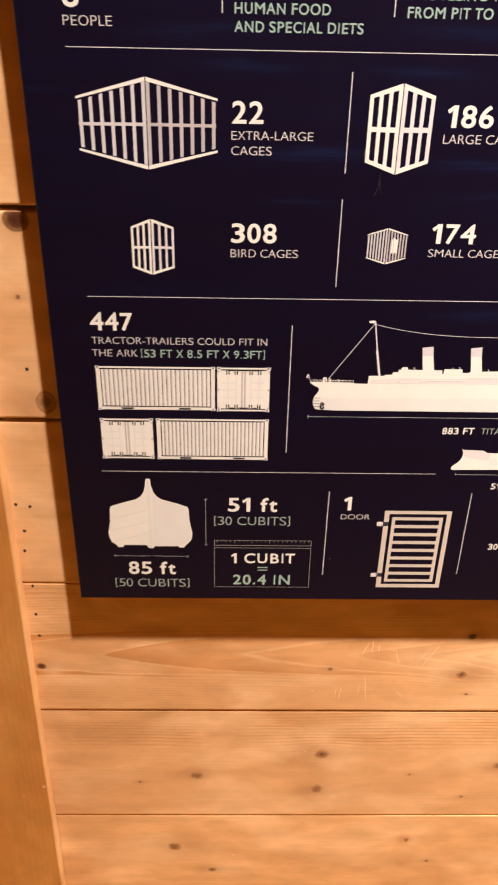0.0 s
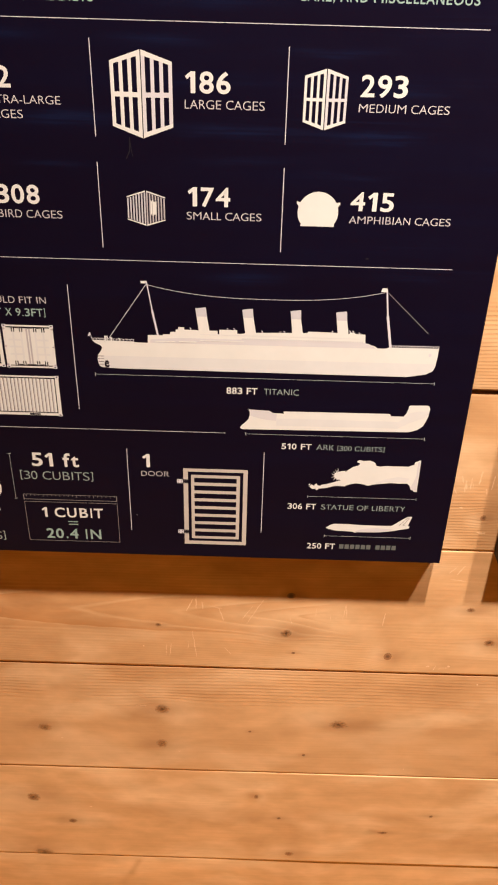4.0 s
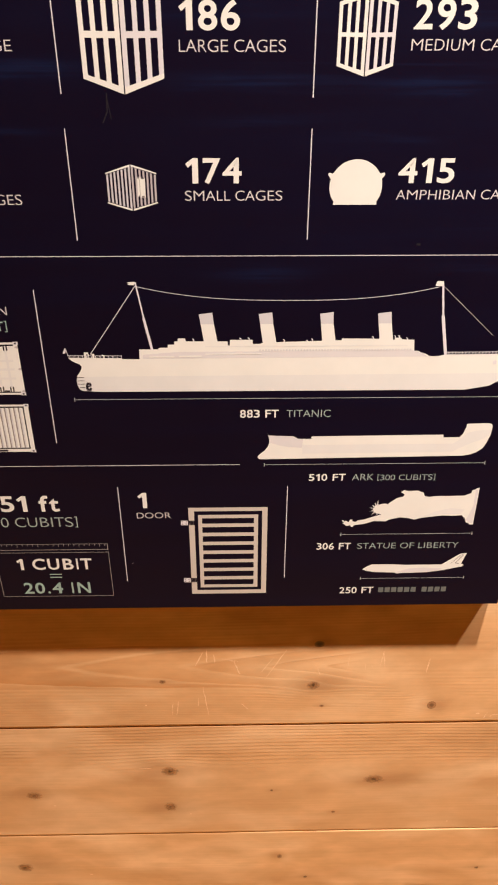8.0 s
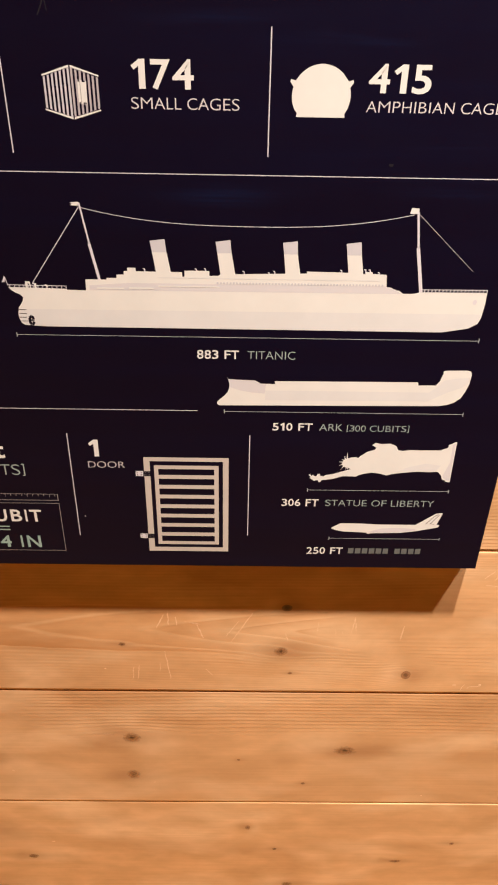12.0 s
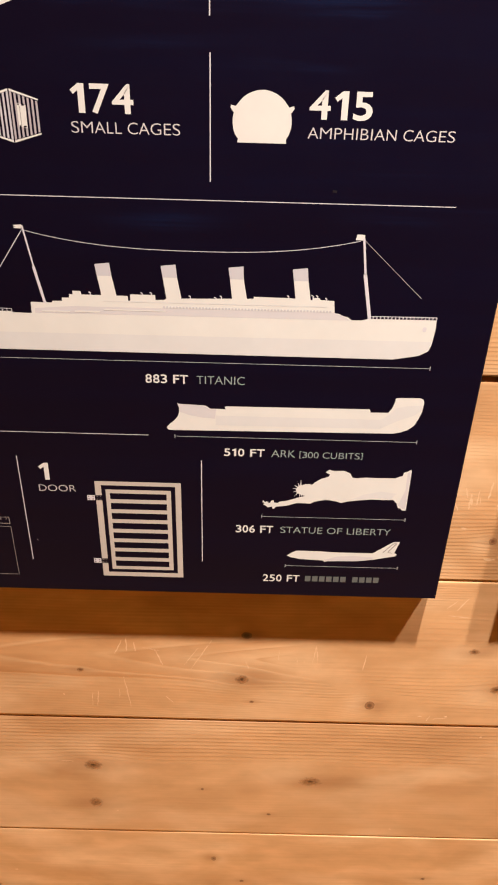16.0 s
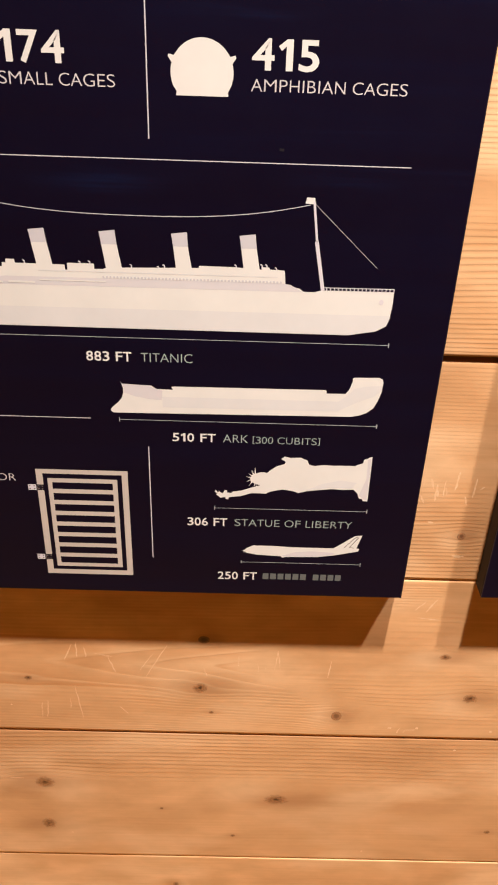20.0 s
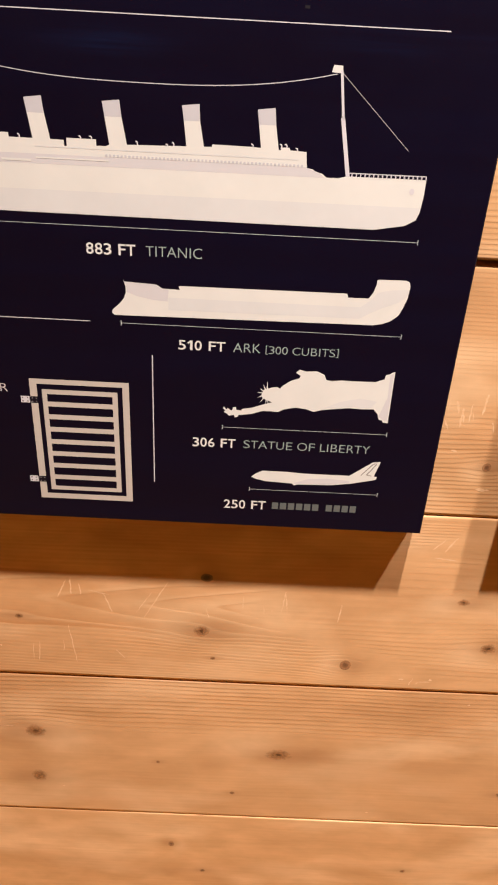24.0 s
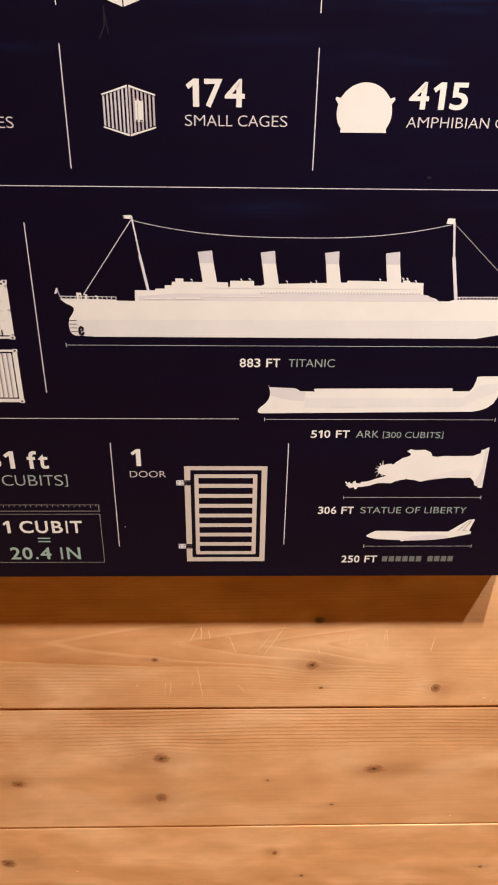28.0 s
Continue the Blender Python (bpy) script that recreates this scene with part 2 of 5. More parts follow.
FAINT = plain("faint_mint_ink", (0.13, 0.15, 0.15), 0.04, 40, 0.42, 0.35)
MINT_DIM = plain("dim_mint_ink", (0.34, 0.43, 0.42), 0.04, 40, 0.42, 0.35)
MINT = plain("mint_ink", (0.32, 0.47, 0.44), 0.04, 40, 0.42, 0.35)
SAND = plain("sand_ink", (0.58, 0.535, 0.49), 0.04, 40, 0.42, 0.35)
SHADE = plain("soft_shade_ink", (0.72, 0.735, 0.745), 0.03, 40, 0.42, 0.35)
LINE = plain("grey_green_line_ink", (0.50, 0.555, 0.575), 0.03, 40, 0.42, 0.35)
LILAC = plain("lilac_shade_ink", (0.675, 0.67, 0.705), 0.03, 40, 0.42, 0.35)
COOL = plain("cool_grey_ink", (0.60, 0.605, 0.655), 0.03, 40, 0.42, 0.35)
PEACH = plain("peach_ink", (0.80, 0.60, 0.46), 0.04, 40, 0.42, 0.35)
BLUE = plain("pale_blue_ink", (0.42, 0.53, 0.74), 0.04, 40, 0.42, 0.35)
INK = plain("navy_ink", (0.0064, 0.0044, 0.0128), 0.1, 40, 0.42, 0.22)
FLOOR = plain("brown_floor_board", (0.44, 0.215, 0.020), 0.25, 8, 0.5, 0.4, 0.001)
PLASTER = plain("brown_wall", (0.48, 0.245, 0.030), 0.12, 6, 0.7, 0.3, 0.001)
BLACK = plain("black_rubber", (0.015, 0.014, 0.014), 0.2, 80, 0.4)


def knot_wood(name, core, rim, edge0, edge1, soft, heart=0.22, lean=0.0):
    """A knot: growth rings round a dark heart; its rim fades into the board between edge0 and edge1."""
    m = mat(name, rough=0.5)
    n = Net(m)
    obj = n.node("ShaderNodeTexCoord").outputs["Object"]
    rnd = n.node("ShaderNodeObjectInfo").outputs["Random"]
    off = n.node("ShaderNodeVectorMath", operation="ADD")
    place = n.node("ShaderNodeCombineXYZ")
    n.link(n.math("MULTIPLY", n.math("SUBTRACT", rnd, 0.5), lean), place.inputs[0])
    n.link(n.math("MULTIPLY", n.math("SUBTRACT", n.math("FRACT", n.math("MULTIPLY", rnd, 7.3)), 0.5), lean), place.inputs[2])
    n.link(obj, off.inputs[0])
    n.link(place.outputs[0], off.inputs[1])
    length = n.node("ShaderNodeVectorMath", operation="LENGTH")
    n.link(off.outputs[0], length.inputs[0])
    shift = n.node("ShaderNodeVectorMath", operation="ADD")
    n.link(obj, shift.inputs[0])
    comb = n.node("ShaderNodeCombineXYZ")
    for i in range(3):
        n.link(n.math("MULTIPLY", rnd, 37.0 + 11 * i), comb.inputs[i])
    n.link(comb.outputs[0], shift.inputs[1])
    rough = n.noise(shift.outputs[0], 2.4, 4, 0.6)
    d = n.math("ADD", length.outputs["Value"], n.math("MULTIPLY", n.math("SUBTRACT", rough, 0.5), soft))
    tint = n.ramp(d, [(0.0, core), (heart, tuple(0.75 * a + 0.25 * b for a, b in zip(core, rim))), (heart + 0.16, rim), (1.0, (0.52, 0.29, 0.13))])
    crack = n.noise(shift.outputs[0], 5.5, 3, 0.6)
    col = n.mix(n.ramp(crack, [(0.48, (0, 0, 0)), (0.66, (0.55, 0.55, 0.55))]), tint, core)
    n.link(col, n.b.inputs["Base Color"])
    clear = n.node("ShaderNodeBsdfTransparent")
    mixer = n.node("ShaderNodeMixShader")
    fade = n.ramp(d, [(edge0, (1, 1, 1)), ((edge0 + edge1) / 2, (0.42, 0.42, 0.42)), (edge1, (0, 0, 0))])
    n.link(fade, mixer.inputs[0])
    n.link(clear.outputs[0], mixer.inputs[1])
    n.link(n.b.outputs[0], mixer.inputs[2])
    n.link(mixer.outputs[0], n.t.nodes["Material Output"].inputs["Surface"])
    return m


KNOT_HARD = knot_wood("hard_knot_wood", (0.17, 0.078, 0.036), (0.38, 0.185, 0.085), 0.54, 0.68, 0.16)
KNOT_SOFT = knot_wood("soft_knot_wood", (0.085, 0.034, 0.013), (0.43, 0.205, 0.085), 0.20, 0.84, 0.82, 0.16, 0.60)
KNOT_DARK = knot_wood("dark_knot_wood", (0.060, 0.017, 0.007), (0.115, 0.037, 0.014), 0.62, 0.80, 0.20)
HOLE = plain("nail_hole_dark", (0.06, 0.035, 0.02), 0.2, 80, 0.8)


# ---- mesh helpers ----
def mesh_of(name, verts, faces, mats, index=None, smooth=False):
    me = bpy.data.meshes.new(name)
    me.from_pydata(verts, [], faces)
    for m in mats if isinstance(mats, (list, tuple)) else [mats]:
        me.materials.append(m)
    if index:
        me.polygons.foreach_set("material_index", index)
    if smooth:
        me.polygons.foreach_set("use_smooth", [True] * len(me.polygons))
    me.update()
    return me


def part(name, me, parent, label=""):
    ob = new(name, me)
    ob.parent = parent
    return tagged(ob, label)


def box(bm, lo, hi, bevel=0.0):
    """A box between two corners, with rounded edges."""
    made = bmesh.ops.create_cube(bm, size=1.0)["verts"]
    for v in made:
        v.co = Vector([a + (b - a) * (c + 0.5) for a, b, c in zip(lo, hi, v.co)])
    if bevel:
        edges = list({e for v in made for e in v.link_edges})
        bmesh.ops.bevel(bm, geom=edges, offset=bevel, segments=2, affect="EDGES", profile=0.5)


def solid(name, parts_, material):
    bm = bmesh.new()
    for lo, hi, bevel in parts_:
        box(bm, lo, hi, bevel)
    me = bpy.data.meshes.new(name)
    bm.to_mesh(me)
    bm.free()
    me.materials.append(material)
    return me


# ---- room ----
floor = tagged(new("floor", solid("floor", [((-2.2, -3.4, -0.1), (3.2, 0.06, 0.0), 0)], FLOOR)), "dark brown wooden floor", "floor", kind="structure")
ceiling = tagged(new("ceiling", solid("ceiling", [((-2.2, -3.4, 3.45), (3.2, 0.06, 3.55), 0)], PLASTER)), "brown timber ceiling", "ceiling", kind="structure")
tagged(new("wall_south", solid("wall_south", [((-2.2, -3.5, 0), (3.2, -3.4, 3.45), 0)], PLASTER)), "plain brown wall behind the viewer", "wall", kind="structure")
tagged(new("wall_west", solid("wall_west", [((-2.3, -3.5, 0), (-2.2, 0.12, 3.45), 0)], PLASTER)), "plain brown side wall", "wall", kind="structure")
tagged(new("wall_east", solid("wall_east", [((3.2, -3.5, 0), (3.3, 0.12, 3.45), 0)], PLASTER)), "plain brown side wall", "wall", kind="structure")

# ---- plank wall ----
wall = tagged(new("wall_north", solid("backing", [((-2.2, 0.0185, 0), (3.2, 0.12, 3.45), 0)], plain("dark_backing", (0.05, 0.028, 0.014), 0.2, 20, 0.8))),
              "horizontal pale pine plank wall with knots", "wall", kind="structure")
# joints over the panel's lower edge, with the width of the gap (m)
JOINTS = [(-0.98, 0.001), (-0.918, 0.002), (-0.735, 0.0012), (-0.5515, 0.0008), (-0.3615, 0.0008), (-0.1768, 0.0016), (0.0034, 0.0012), (0.1870, 0.0038),
          (0.3684, 0.0046), (0.551, 0.003), (0.734, 0.003), (0.918, 0.003), (1.1, 0.003), (1.283, 0.003), (1.466, 0.003), (1.65, 0.003), (1.833, 0.003),
          (2.016, 0.003), (2.2, 0.003), (2.383, 0.003), (2.47, 0.002)]
# knots: kind (h: sharp-edged, s: soft), place along the wall, height over the panel's lower edge, half width, half height (m)
KNOTS = [("d", -0.0205, 0.3595, 0.0112, 0.0105), ("h", -0.0148, 0.2045, 0.0108, 0.0140), ("d", -0.0500, 0.4800, 0.0088, 0.0092), ("d", -0.0541, -0.1100, 0.0055, 0.0048),
         ("s", 0.1072, -0.2880, 0.0100, 0.0075), ("s", 0.0800, -0.4230, 0.0120, 0.0105), ("s", 0.2470, -0.3130, 0.0088, 0.0096), ("h", 0.3668, -0.4112, 0.0034, 0.0050),
         ("s", 0.2500, -0.2505, 0.0108, 0.0098), ("s", 0.2510, -0.1125, 0.0042, 0.0036), ("s", 0.3897, -0.1185, 0.0082, 0.0075), ("d", 0.3945, -0.0645, 0.0052, 0.0044),
         ("s", 0.4625, -0.2670, 0.0135, 0.0085), ("h", 0.5071, -0.1507, 0.0058, 0.0072), ("s", 0.1230, -0.4745, 0.0075, 0.0060), ("s", 0.4170, -0.5330, 0.0080, 0.0065),
         ("s", 0.6185, -0.1265, 0.0080, 0.0065), ("s", 0.5875, -0.0787, 0.0060, 0.0045), ("s", 0.0805, -0.5470, 0.0145, 0.0125), ("h", 0.5801, 0.0456, 0.0038, 0.0042),
         ("s", 0.5970, -0.4410, 0.0036, 0.0032), ("s", 0.5385, -0.4800, 0.0085, 0.0035), ("s", 0.4010, -0.1490, 0.0030, 0.0022), ("s", 0.3970, -0.4550, 0.0036, 0.0032),
         ("s", -0.0265, 0.2985, 0.0030, 0.0030), ("s", 0.6650, -0.3120, 0.0040, 0.0035), ("s", 0.0402, -0.2990, 0.0026, 0.0024), ("s", 0.4221, -0.3260, 0.0030, 0.0026),
         ("s", 0.3560, -0.2850, 0.0024, 0.0022)]
# how far single planks stand back (+) or proud (-), by their place in the list of joints (m)
BACK = {6: -0.0009, 5: -0.0006, 4: 0.0, 3: 0.0004, 2: 0.0008, 7: -0.0022, 8: -0.0030, 9: -0.0030}
NAILS = [(-0.0542, 0.0971), (-0.0416, 0.0949), (-0.0499, 0.0669), (-0.0526, 0.0435), (-0.0505, -0.0004), (-0.0513, -0.0375), (-0.0510, -0.0666), (-0.0269, 0.2354)]


# growth figure of the boards: heart height as a share of the width, half height of its arches (m), place of an apex (m), bend, period (m),
# spacing of the straight lines beyond (m), their strength below and above the heart
FIGURE = {5: (0.457, 0.040, 0.230, 33.0, 0.068, 0.0054, 0.85, 0.35), 4: (0.58, 0.0, 0.0, 33.0, 0.06, 0.0052, 0.0, 1.15), 3: (0.45, 0.0, 0.9, 20.0, 0.05, 0.0060, 0.15, 0.15),
          6: (0.52, 0.0, 0.9, 30.0, 0.06, 0.0034, 0.85, 0.30), 66: (-0.3, 0.0, 0.0, 20.0, 0.06, 0.0085, 0.0, 0.65), 7: (0.58, 0.0, 0.5, 25.0, 0.09, 0.0036, 0.80, 0.65), 2: (0.60, 0.0, -0.5, 20.0, 0.05, 0.0060, 0.15, 0.2)}
# brown bands along the boards: share of the width, half width as a share, sharpness of the upper and the lower edge, strength
BANDS = {4: [(0.24, 0.24, 0.012, 0.10, 0.75)], 3: [(0.56, 0.09, 0.05, 0.06, 0.70), (0.80, 0.05, 0.04, 0.04, 0.25), (0.16, 0.10, 0.06, 0.08, 0.60)],
         2: [(0.62, 0.12, 0.05, 0.08, 0.7), (0.95, 0.06, 0.03, 0.05, 0.4)], 5: [(0.30, 0.10, 0.10, 0.10, 0.35)], 7: [(0.4, 0.1, 0.05, 0.1, 0.3)]}

# short brown streaks across the grain: ends along the wall and over the board's lower edge (m), half width, strength
STREAKS = {2: [(0.208, 0.172, 0.196, 0.142, 0.0045, 1.1), (0.196, 0.142, 0.184, 0.118, 0.0060, 0.7)], 3: [(0.118, 0.171, 0.135, 0.178, 0.006, 0.5), (0.520, 0.076, 0.538, 0.071, 0.003, 1.2), (0.072, 0.016, 0.066, 0.004, 0.004, 0.9)],
           4: [(0.395, 0.085, 0.40, 0.07, 0.012, 0.4)], 5: [(0.500, 0.070, 0.506, 0.040, 0.010, 0.5), (0.610, 0.075, 0.617, 0.055, 0.009, 0.45)]}


def ring_field(x, h, width, seed, knots):
    """Growth-line phase, line strength, knot stain and brown bands over a board: nested arches round the heart that run out into straight lines and swerve round knots."""
    rng = np.random.RandomState(seed)
    kind = seed - 11
    share, arch, x0, bend, period, pitch, below, above = FIGURE.get(kind, (rng.uniform(0.1, 0.9), 0.03, rng.uniform(-0.5, 1.0), 34.0, 0.06, 0.0055, 0.5, 0.5))
    hc = share * width
    wave = sum(a * np.sin(k * x + p + q * h) for a, k, p, q in
               [(0.0022, 5.1, rng.rand() * 6, 9), (0.0009, 13.0, rng.rand() * 6, 25), (0.0004, 37.0, rng.rand() * 6, 60)])
    hh = h + wave
    halo = np.zeros_like(x)
    flare = np.zeros_like(x)
    for kx, kh, rx, rz in knots:
        # the grain leans round a knot: its shine on one side and dullness on the other are painted in
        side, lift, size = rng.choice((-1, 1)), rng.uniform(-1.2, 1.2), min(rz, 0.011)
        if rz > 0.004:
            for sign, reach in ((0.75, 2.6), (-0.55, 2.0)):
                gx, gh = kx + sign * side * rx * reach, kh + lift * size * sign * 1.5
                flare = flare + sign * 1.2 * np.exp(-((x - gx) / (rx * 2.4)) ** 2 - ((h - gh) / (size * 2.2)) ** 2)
        g = np.exp(-((x - kx) / (rx * 3.5)) ** 2 - ((h - kh) / (rz * 2.6)) ** 2)
        hh = hh - rz * 0.9 * np.tanh((h - kh) / rz) * g
        halo = halo + 0.30 * np.exp(-((x - kx) / (rx * 2.6)) ** 2 - ((h - kh) / (rz * 1.4)) ** 2) + 0.15 * np.exp(-(np.abs(x - kx) / (rx * 5.0)) - ((h - kh) / (rz * 1.1)) ** 2)
    d = hh - hc
    arches = ((x - x0) - bend * np.abs(d) ** 1.5) / period
    straight = hh / pitch + 0.8 * np.sin(55 * hh + seed) + 1.3 * np.sin(21 * hh + 2.0 * seed) + 0.5 * np.sin(2.1 * x + 40 * hh)
    ring = np.where(np.abs(d) < arch, arches, straight)
    if kind == 5:
        # pointed arches that open along the board, drawn out into close straight lines
        a = np.abs(d) * 1000
        start = x * 1000 - 4.2 * np.sqrt(a * a + 4.0) * (1 + 0.35 * (a / 33) ** 2)
        ring = np.interp(start, (-900, -115, 33, 181, 276, 345, 400, 450, 900), (-6, -1, 0, 1, 2, 3, 4, 5, 16)) + 0.1
        ring = 0.85 - ring + 3.0 * np.logaddexp(0, (a - 28) / 3.0) / 6.2
        # within the arches only a narrow line of each year is dark
        whole, share_ = np.floor(ring), ring - np.floor(ring)
        turn = np.interp(start, (20, 100, 300), (0.90, 0.86, 0.68))
        narrow = np.where(share_ < turn, share_ * 0.26 / turn, 0.26 + (share_ - turn) * 0.74 / (1 - turn))
        mixed = np.clip((32 - a) / 8, 0, 1)
        ring = whole + narrow * mixed + share_ * (1 - mixed)
    outside = np.clip((np.abs(d) - arch) / (0.16 * width), 0, 1)
    lines = np.where(d < 0, below, above) * outside
    if arch:
        lines = lines + 0.95 * np.clip((arch - np.abs(d)) / 0.005, 0, 1)
    if kind == 5:
        lines = 0.62 + 0.38 * np.clip((0.032 - np.abs(d)) / 0.008, 0, 1)
        # beyond the arches' stretch the board shows straight ripples only
        far = np.clip((x - 0.40 - 0.1 * np.abs(d) / 0.05) / 0.06, 0, 1)
        ring = np.where(far > 0.5, straight, ring)
        calm = 0.50 - 0.4 * np.exp(-((h / width - 0.50) / 0.07) ** 2)
        lines = np.where(far > 0.5, calm * np.clip((h / width - 0.04) / 0.1, 0, 1), lines) * (1 - 4 * far * (1 - far))
    if kind in (6, 7, 8):
        lines = lines * np.where(x < 0.3, 0.12, 1.0)
    if kind == 4:
        lines = lines * (0.7 + 0.3 * np.clip((x - 0.02) / 0.08, 0, 1))
        # ripples of the upper half, which die out in a swirl and start anew
        lines = lines * (1 - 0.85 * np.exp(-((x - 0.135) / 0.030) ** 2)) * (1 - 0.5 * np.clip((x - 0.55) / 0.1, 0, 1))
        lines = lines + 0.22 * np.clip((x - 0.20) / 0.06, 0, 1) * np.clip((0.40 - h / width) / 0.08, 0, 1)
    stain = np.zeros_like(x)
    s = (h + 2.2 * wave) / width
    for mid, half, upper, lower, strength in BANDS.get(kind, []):
        d = s - mid
        along = 0.72 + 0.28 * np.sin(6.3 * x + 9 * mid + 1.0)
        stain = stain + strength * along * np.clip((half - d) / upper, 0, 1) * np.clip((half + d) / lower, 0, 1)
    for xa, ha, xb, hb, wide, strength in STREAKS.get(kind, []):
        t = np.clip(((x - xa) * (xb - xa) + (h - ha) * (hb - ha)) / ((xb - xa) ** 2 + (hb - ha) ** 2), 0, 1)
        stain = stain + strength * np.exp(-((x - xa - t * (xb - xa)) ** 2 + (h - ha - t * (hb - ha)) ** 2) / wide ** 2)
    still = np.clip((0.034 - np.abs(hh - hc)) / 0.006, 0, 1) * np.clip((0.46 - x) / 0.04, 0, 1) if kind == 5 else 0.0 * x
    return {"ring": ring, "lines": lines, "halo": np.clip(halo, 0, 1), "stain": np.clip(stain, 0, 1.6), "flare": np.clip(flare, -1, 1), "still": still}


def proud(k, x):
    """Where a plank's face lies: its own set-back, and the third one's slow twist out of the wall."""
    return BACK.get(k, 0.0) - (0.0006 * np.clip((x - 0.30) / 0.16, 0, 1) if k == 3 else 0.0)


def board_mesh(name, xs, zs, y0, depth, seed, knots, material, edge=0.00015, upright=False, edge_material=None, lean=0.0):
    """A board with eased long edges; xs runs along it, zs across. Its fields feed the grain."""
    w = zs[-1] - zs[0]
    rows = [(zs[0], depth), (zs[0], edge), (zs[0] + edge * 0.4, edge * 0.3)] + [(z, 0.0) for z in zs[1:-1]] + [(zs[-1] - edge * 0.4, edge * 0.3), (zs[-1], edge), (zs[-1], depth)]
    zz = np.array([r[0] for r in rows])
    yy = np.array([r[1] for r in rows])
    nx, nz = len(xs), len(zz)
    X, Z = np.meshgrid(xs, zz)
    Y = np.repeat(yy[:, None], nx, 1) + y0
    Z = Z + lean * (X - Z0)
    fields = ring_field(X, Z - lean * (X - Z0) - zs[0], w, seed, [(kx, kz - zs[0], a, b) for kx, kz, a, b in knots])
    co = np.stack([X, Y, Z], -1).reshape(-1, 3)
    if upright:
        co = co[:, [2, 1, 0]]
    i = np.arange(nx * nz).reshape(nz, nx)
    q = np.stack([i[:-1, :-1], i[:-1, 1:], i[1:, 1:], i[1:, :-1]], -1).reshape(-1, 4)
    if upright:
        q = q[:, ::-1]
    me = bpy.data.meshes.new(name)
    me.vertices.add(len(co))
    me.vertices.foreach_set("co", co.astype(np.float32).ravel())
    me.loops.add(q.size)
    me.loops.foreach_set("vertex_index", q.ravel().astype(np.int32))
    me.polygons.add(len(q))
    me.polygons.foreach_set("loop_start", (np.arange(len(q)) * 4).astype(np.int32))
    me.update(calc_edges=True)
    for key, field in fields.items():
        me.attributes.new(key, "FLOAT", "POINT").data.foreach_set("value", field.astype(np.float32).ravel())
    me.materials.append(material)
    if edge_material:
        # the board's last long side and its eased corner
        me.materials.append(edge_material)
        me.polygons.foreach_set("material_index", np.where(np.arange(len(q)) // (nx - 1) >= nz - 4, 1, 0).astype(np.int32))
    me.validate()
    return me


def disc(name, n, material, wobble, seed, low=-9.0, top=9.0):
    """A flat unit disc facing -y with an uneven rim."""
    rng = random.Random(seed)
    verts = [(0, 0, 0)]
    for k in range(n):
        a = 2 * math.pi * k / n
        r = 1 + wobble * rng.uniform(-1, 1)
        verts.append((r * math.cos(a), 0, min(top, max(low, r * math.sin(a)))))
    return mesh_of(name, verts, [(0, 1 + k, 1 + (k + 1) % n) for k in range(n)], material)


KNOT_MESHES = {"h": disc("knot", 24, KNOT_HARD, 0.05, 1), "s": disc("knot", 24, KNOT_SOFT, 0.05, 2), "d": disc("knot", 24, KNOT_DARK, 0.05, 4)}
NAIL_MESH = disc("nail_hole", 10, HOLE, 0.15, 3)
xs_near = np.concatenate([np.linspace(-2.2, -0.25, 14)[:-1], np.arange(-0.25, 0.80, 0.0035), np.linspace(0.80, 3.2, 16)])
xs_far = np.linspace(-2.2, 3.2, 28)
for k in range(len(JOINTS) - 1):
    (z0, g0), (z1, g1) = JOINTS[k], JOINTS[k + 1]
    near = -0.8 < z0 < 0.6
    lo, hi = Z0 + z0 + g0 / 2, Z0 + z1 - g1 / 2
    mine = [(kind, x, Z0 + z, a, b) for kind, x, z, a, b in KNOTS if z0 < z < z1]
    zs = np.linspace(lo, hi, 84 if near else 6)
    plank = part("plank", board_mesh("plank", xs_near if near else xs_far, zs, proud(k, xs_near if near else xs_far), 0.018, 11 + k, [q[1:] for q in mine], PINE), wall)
    for kind, x, z, a, b in mine:
        size = 1.02 if kind == "s" else 1.2
        shape = KNOT_MESHES[kind]
        low, top = (lo + 0.0001 - z) / (b * size), (hi - 0.0001 - z) / (b * size)
        if low > -1.05 or top < 1.05:
            # a knot sawn through at the plank's edge
            shape = disc("knot", 40, shape.materials[0], 0.05, 6, low, top)
        ob = part("knot", shape, plank)
        ob.location, ob.scale = (x, proud(k, x) - 0.00006, z), (a * size, 1, b * size)
    for x, z in NAILS:
        if z0 < z < z1:
            ob = part("nail_hole", NAIL_MESH, plank)
            ob.location, ob.scale = (x, proud(k, x) - 0.00006, Z0 + z), (0.0017, 1, 0.0018)

# pale scratches worn into the planks: ends along the wall and over the panel's lower edge (m), width
BARE = mat("scratched_wood", (0.88, 0.60, 0.35), 0.6)
net = Net(BARE)
where = net.node("ShaderNodeNewGeometry").outputs["Position"]
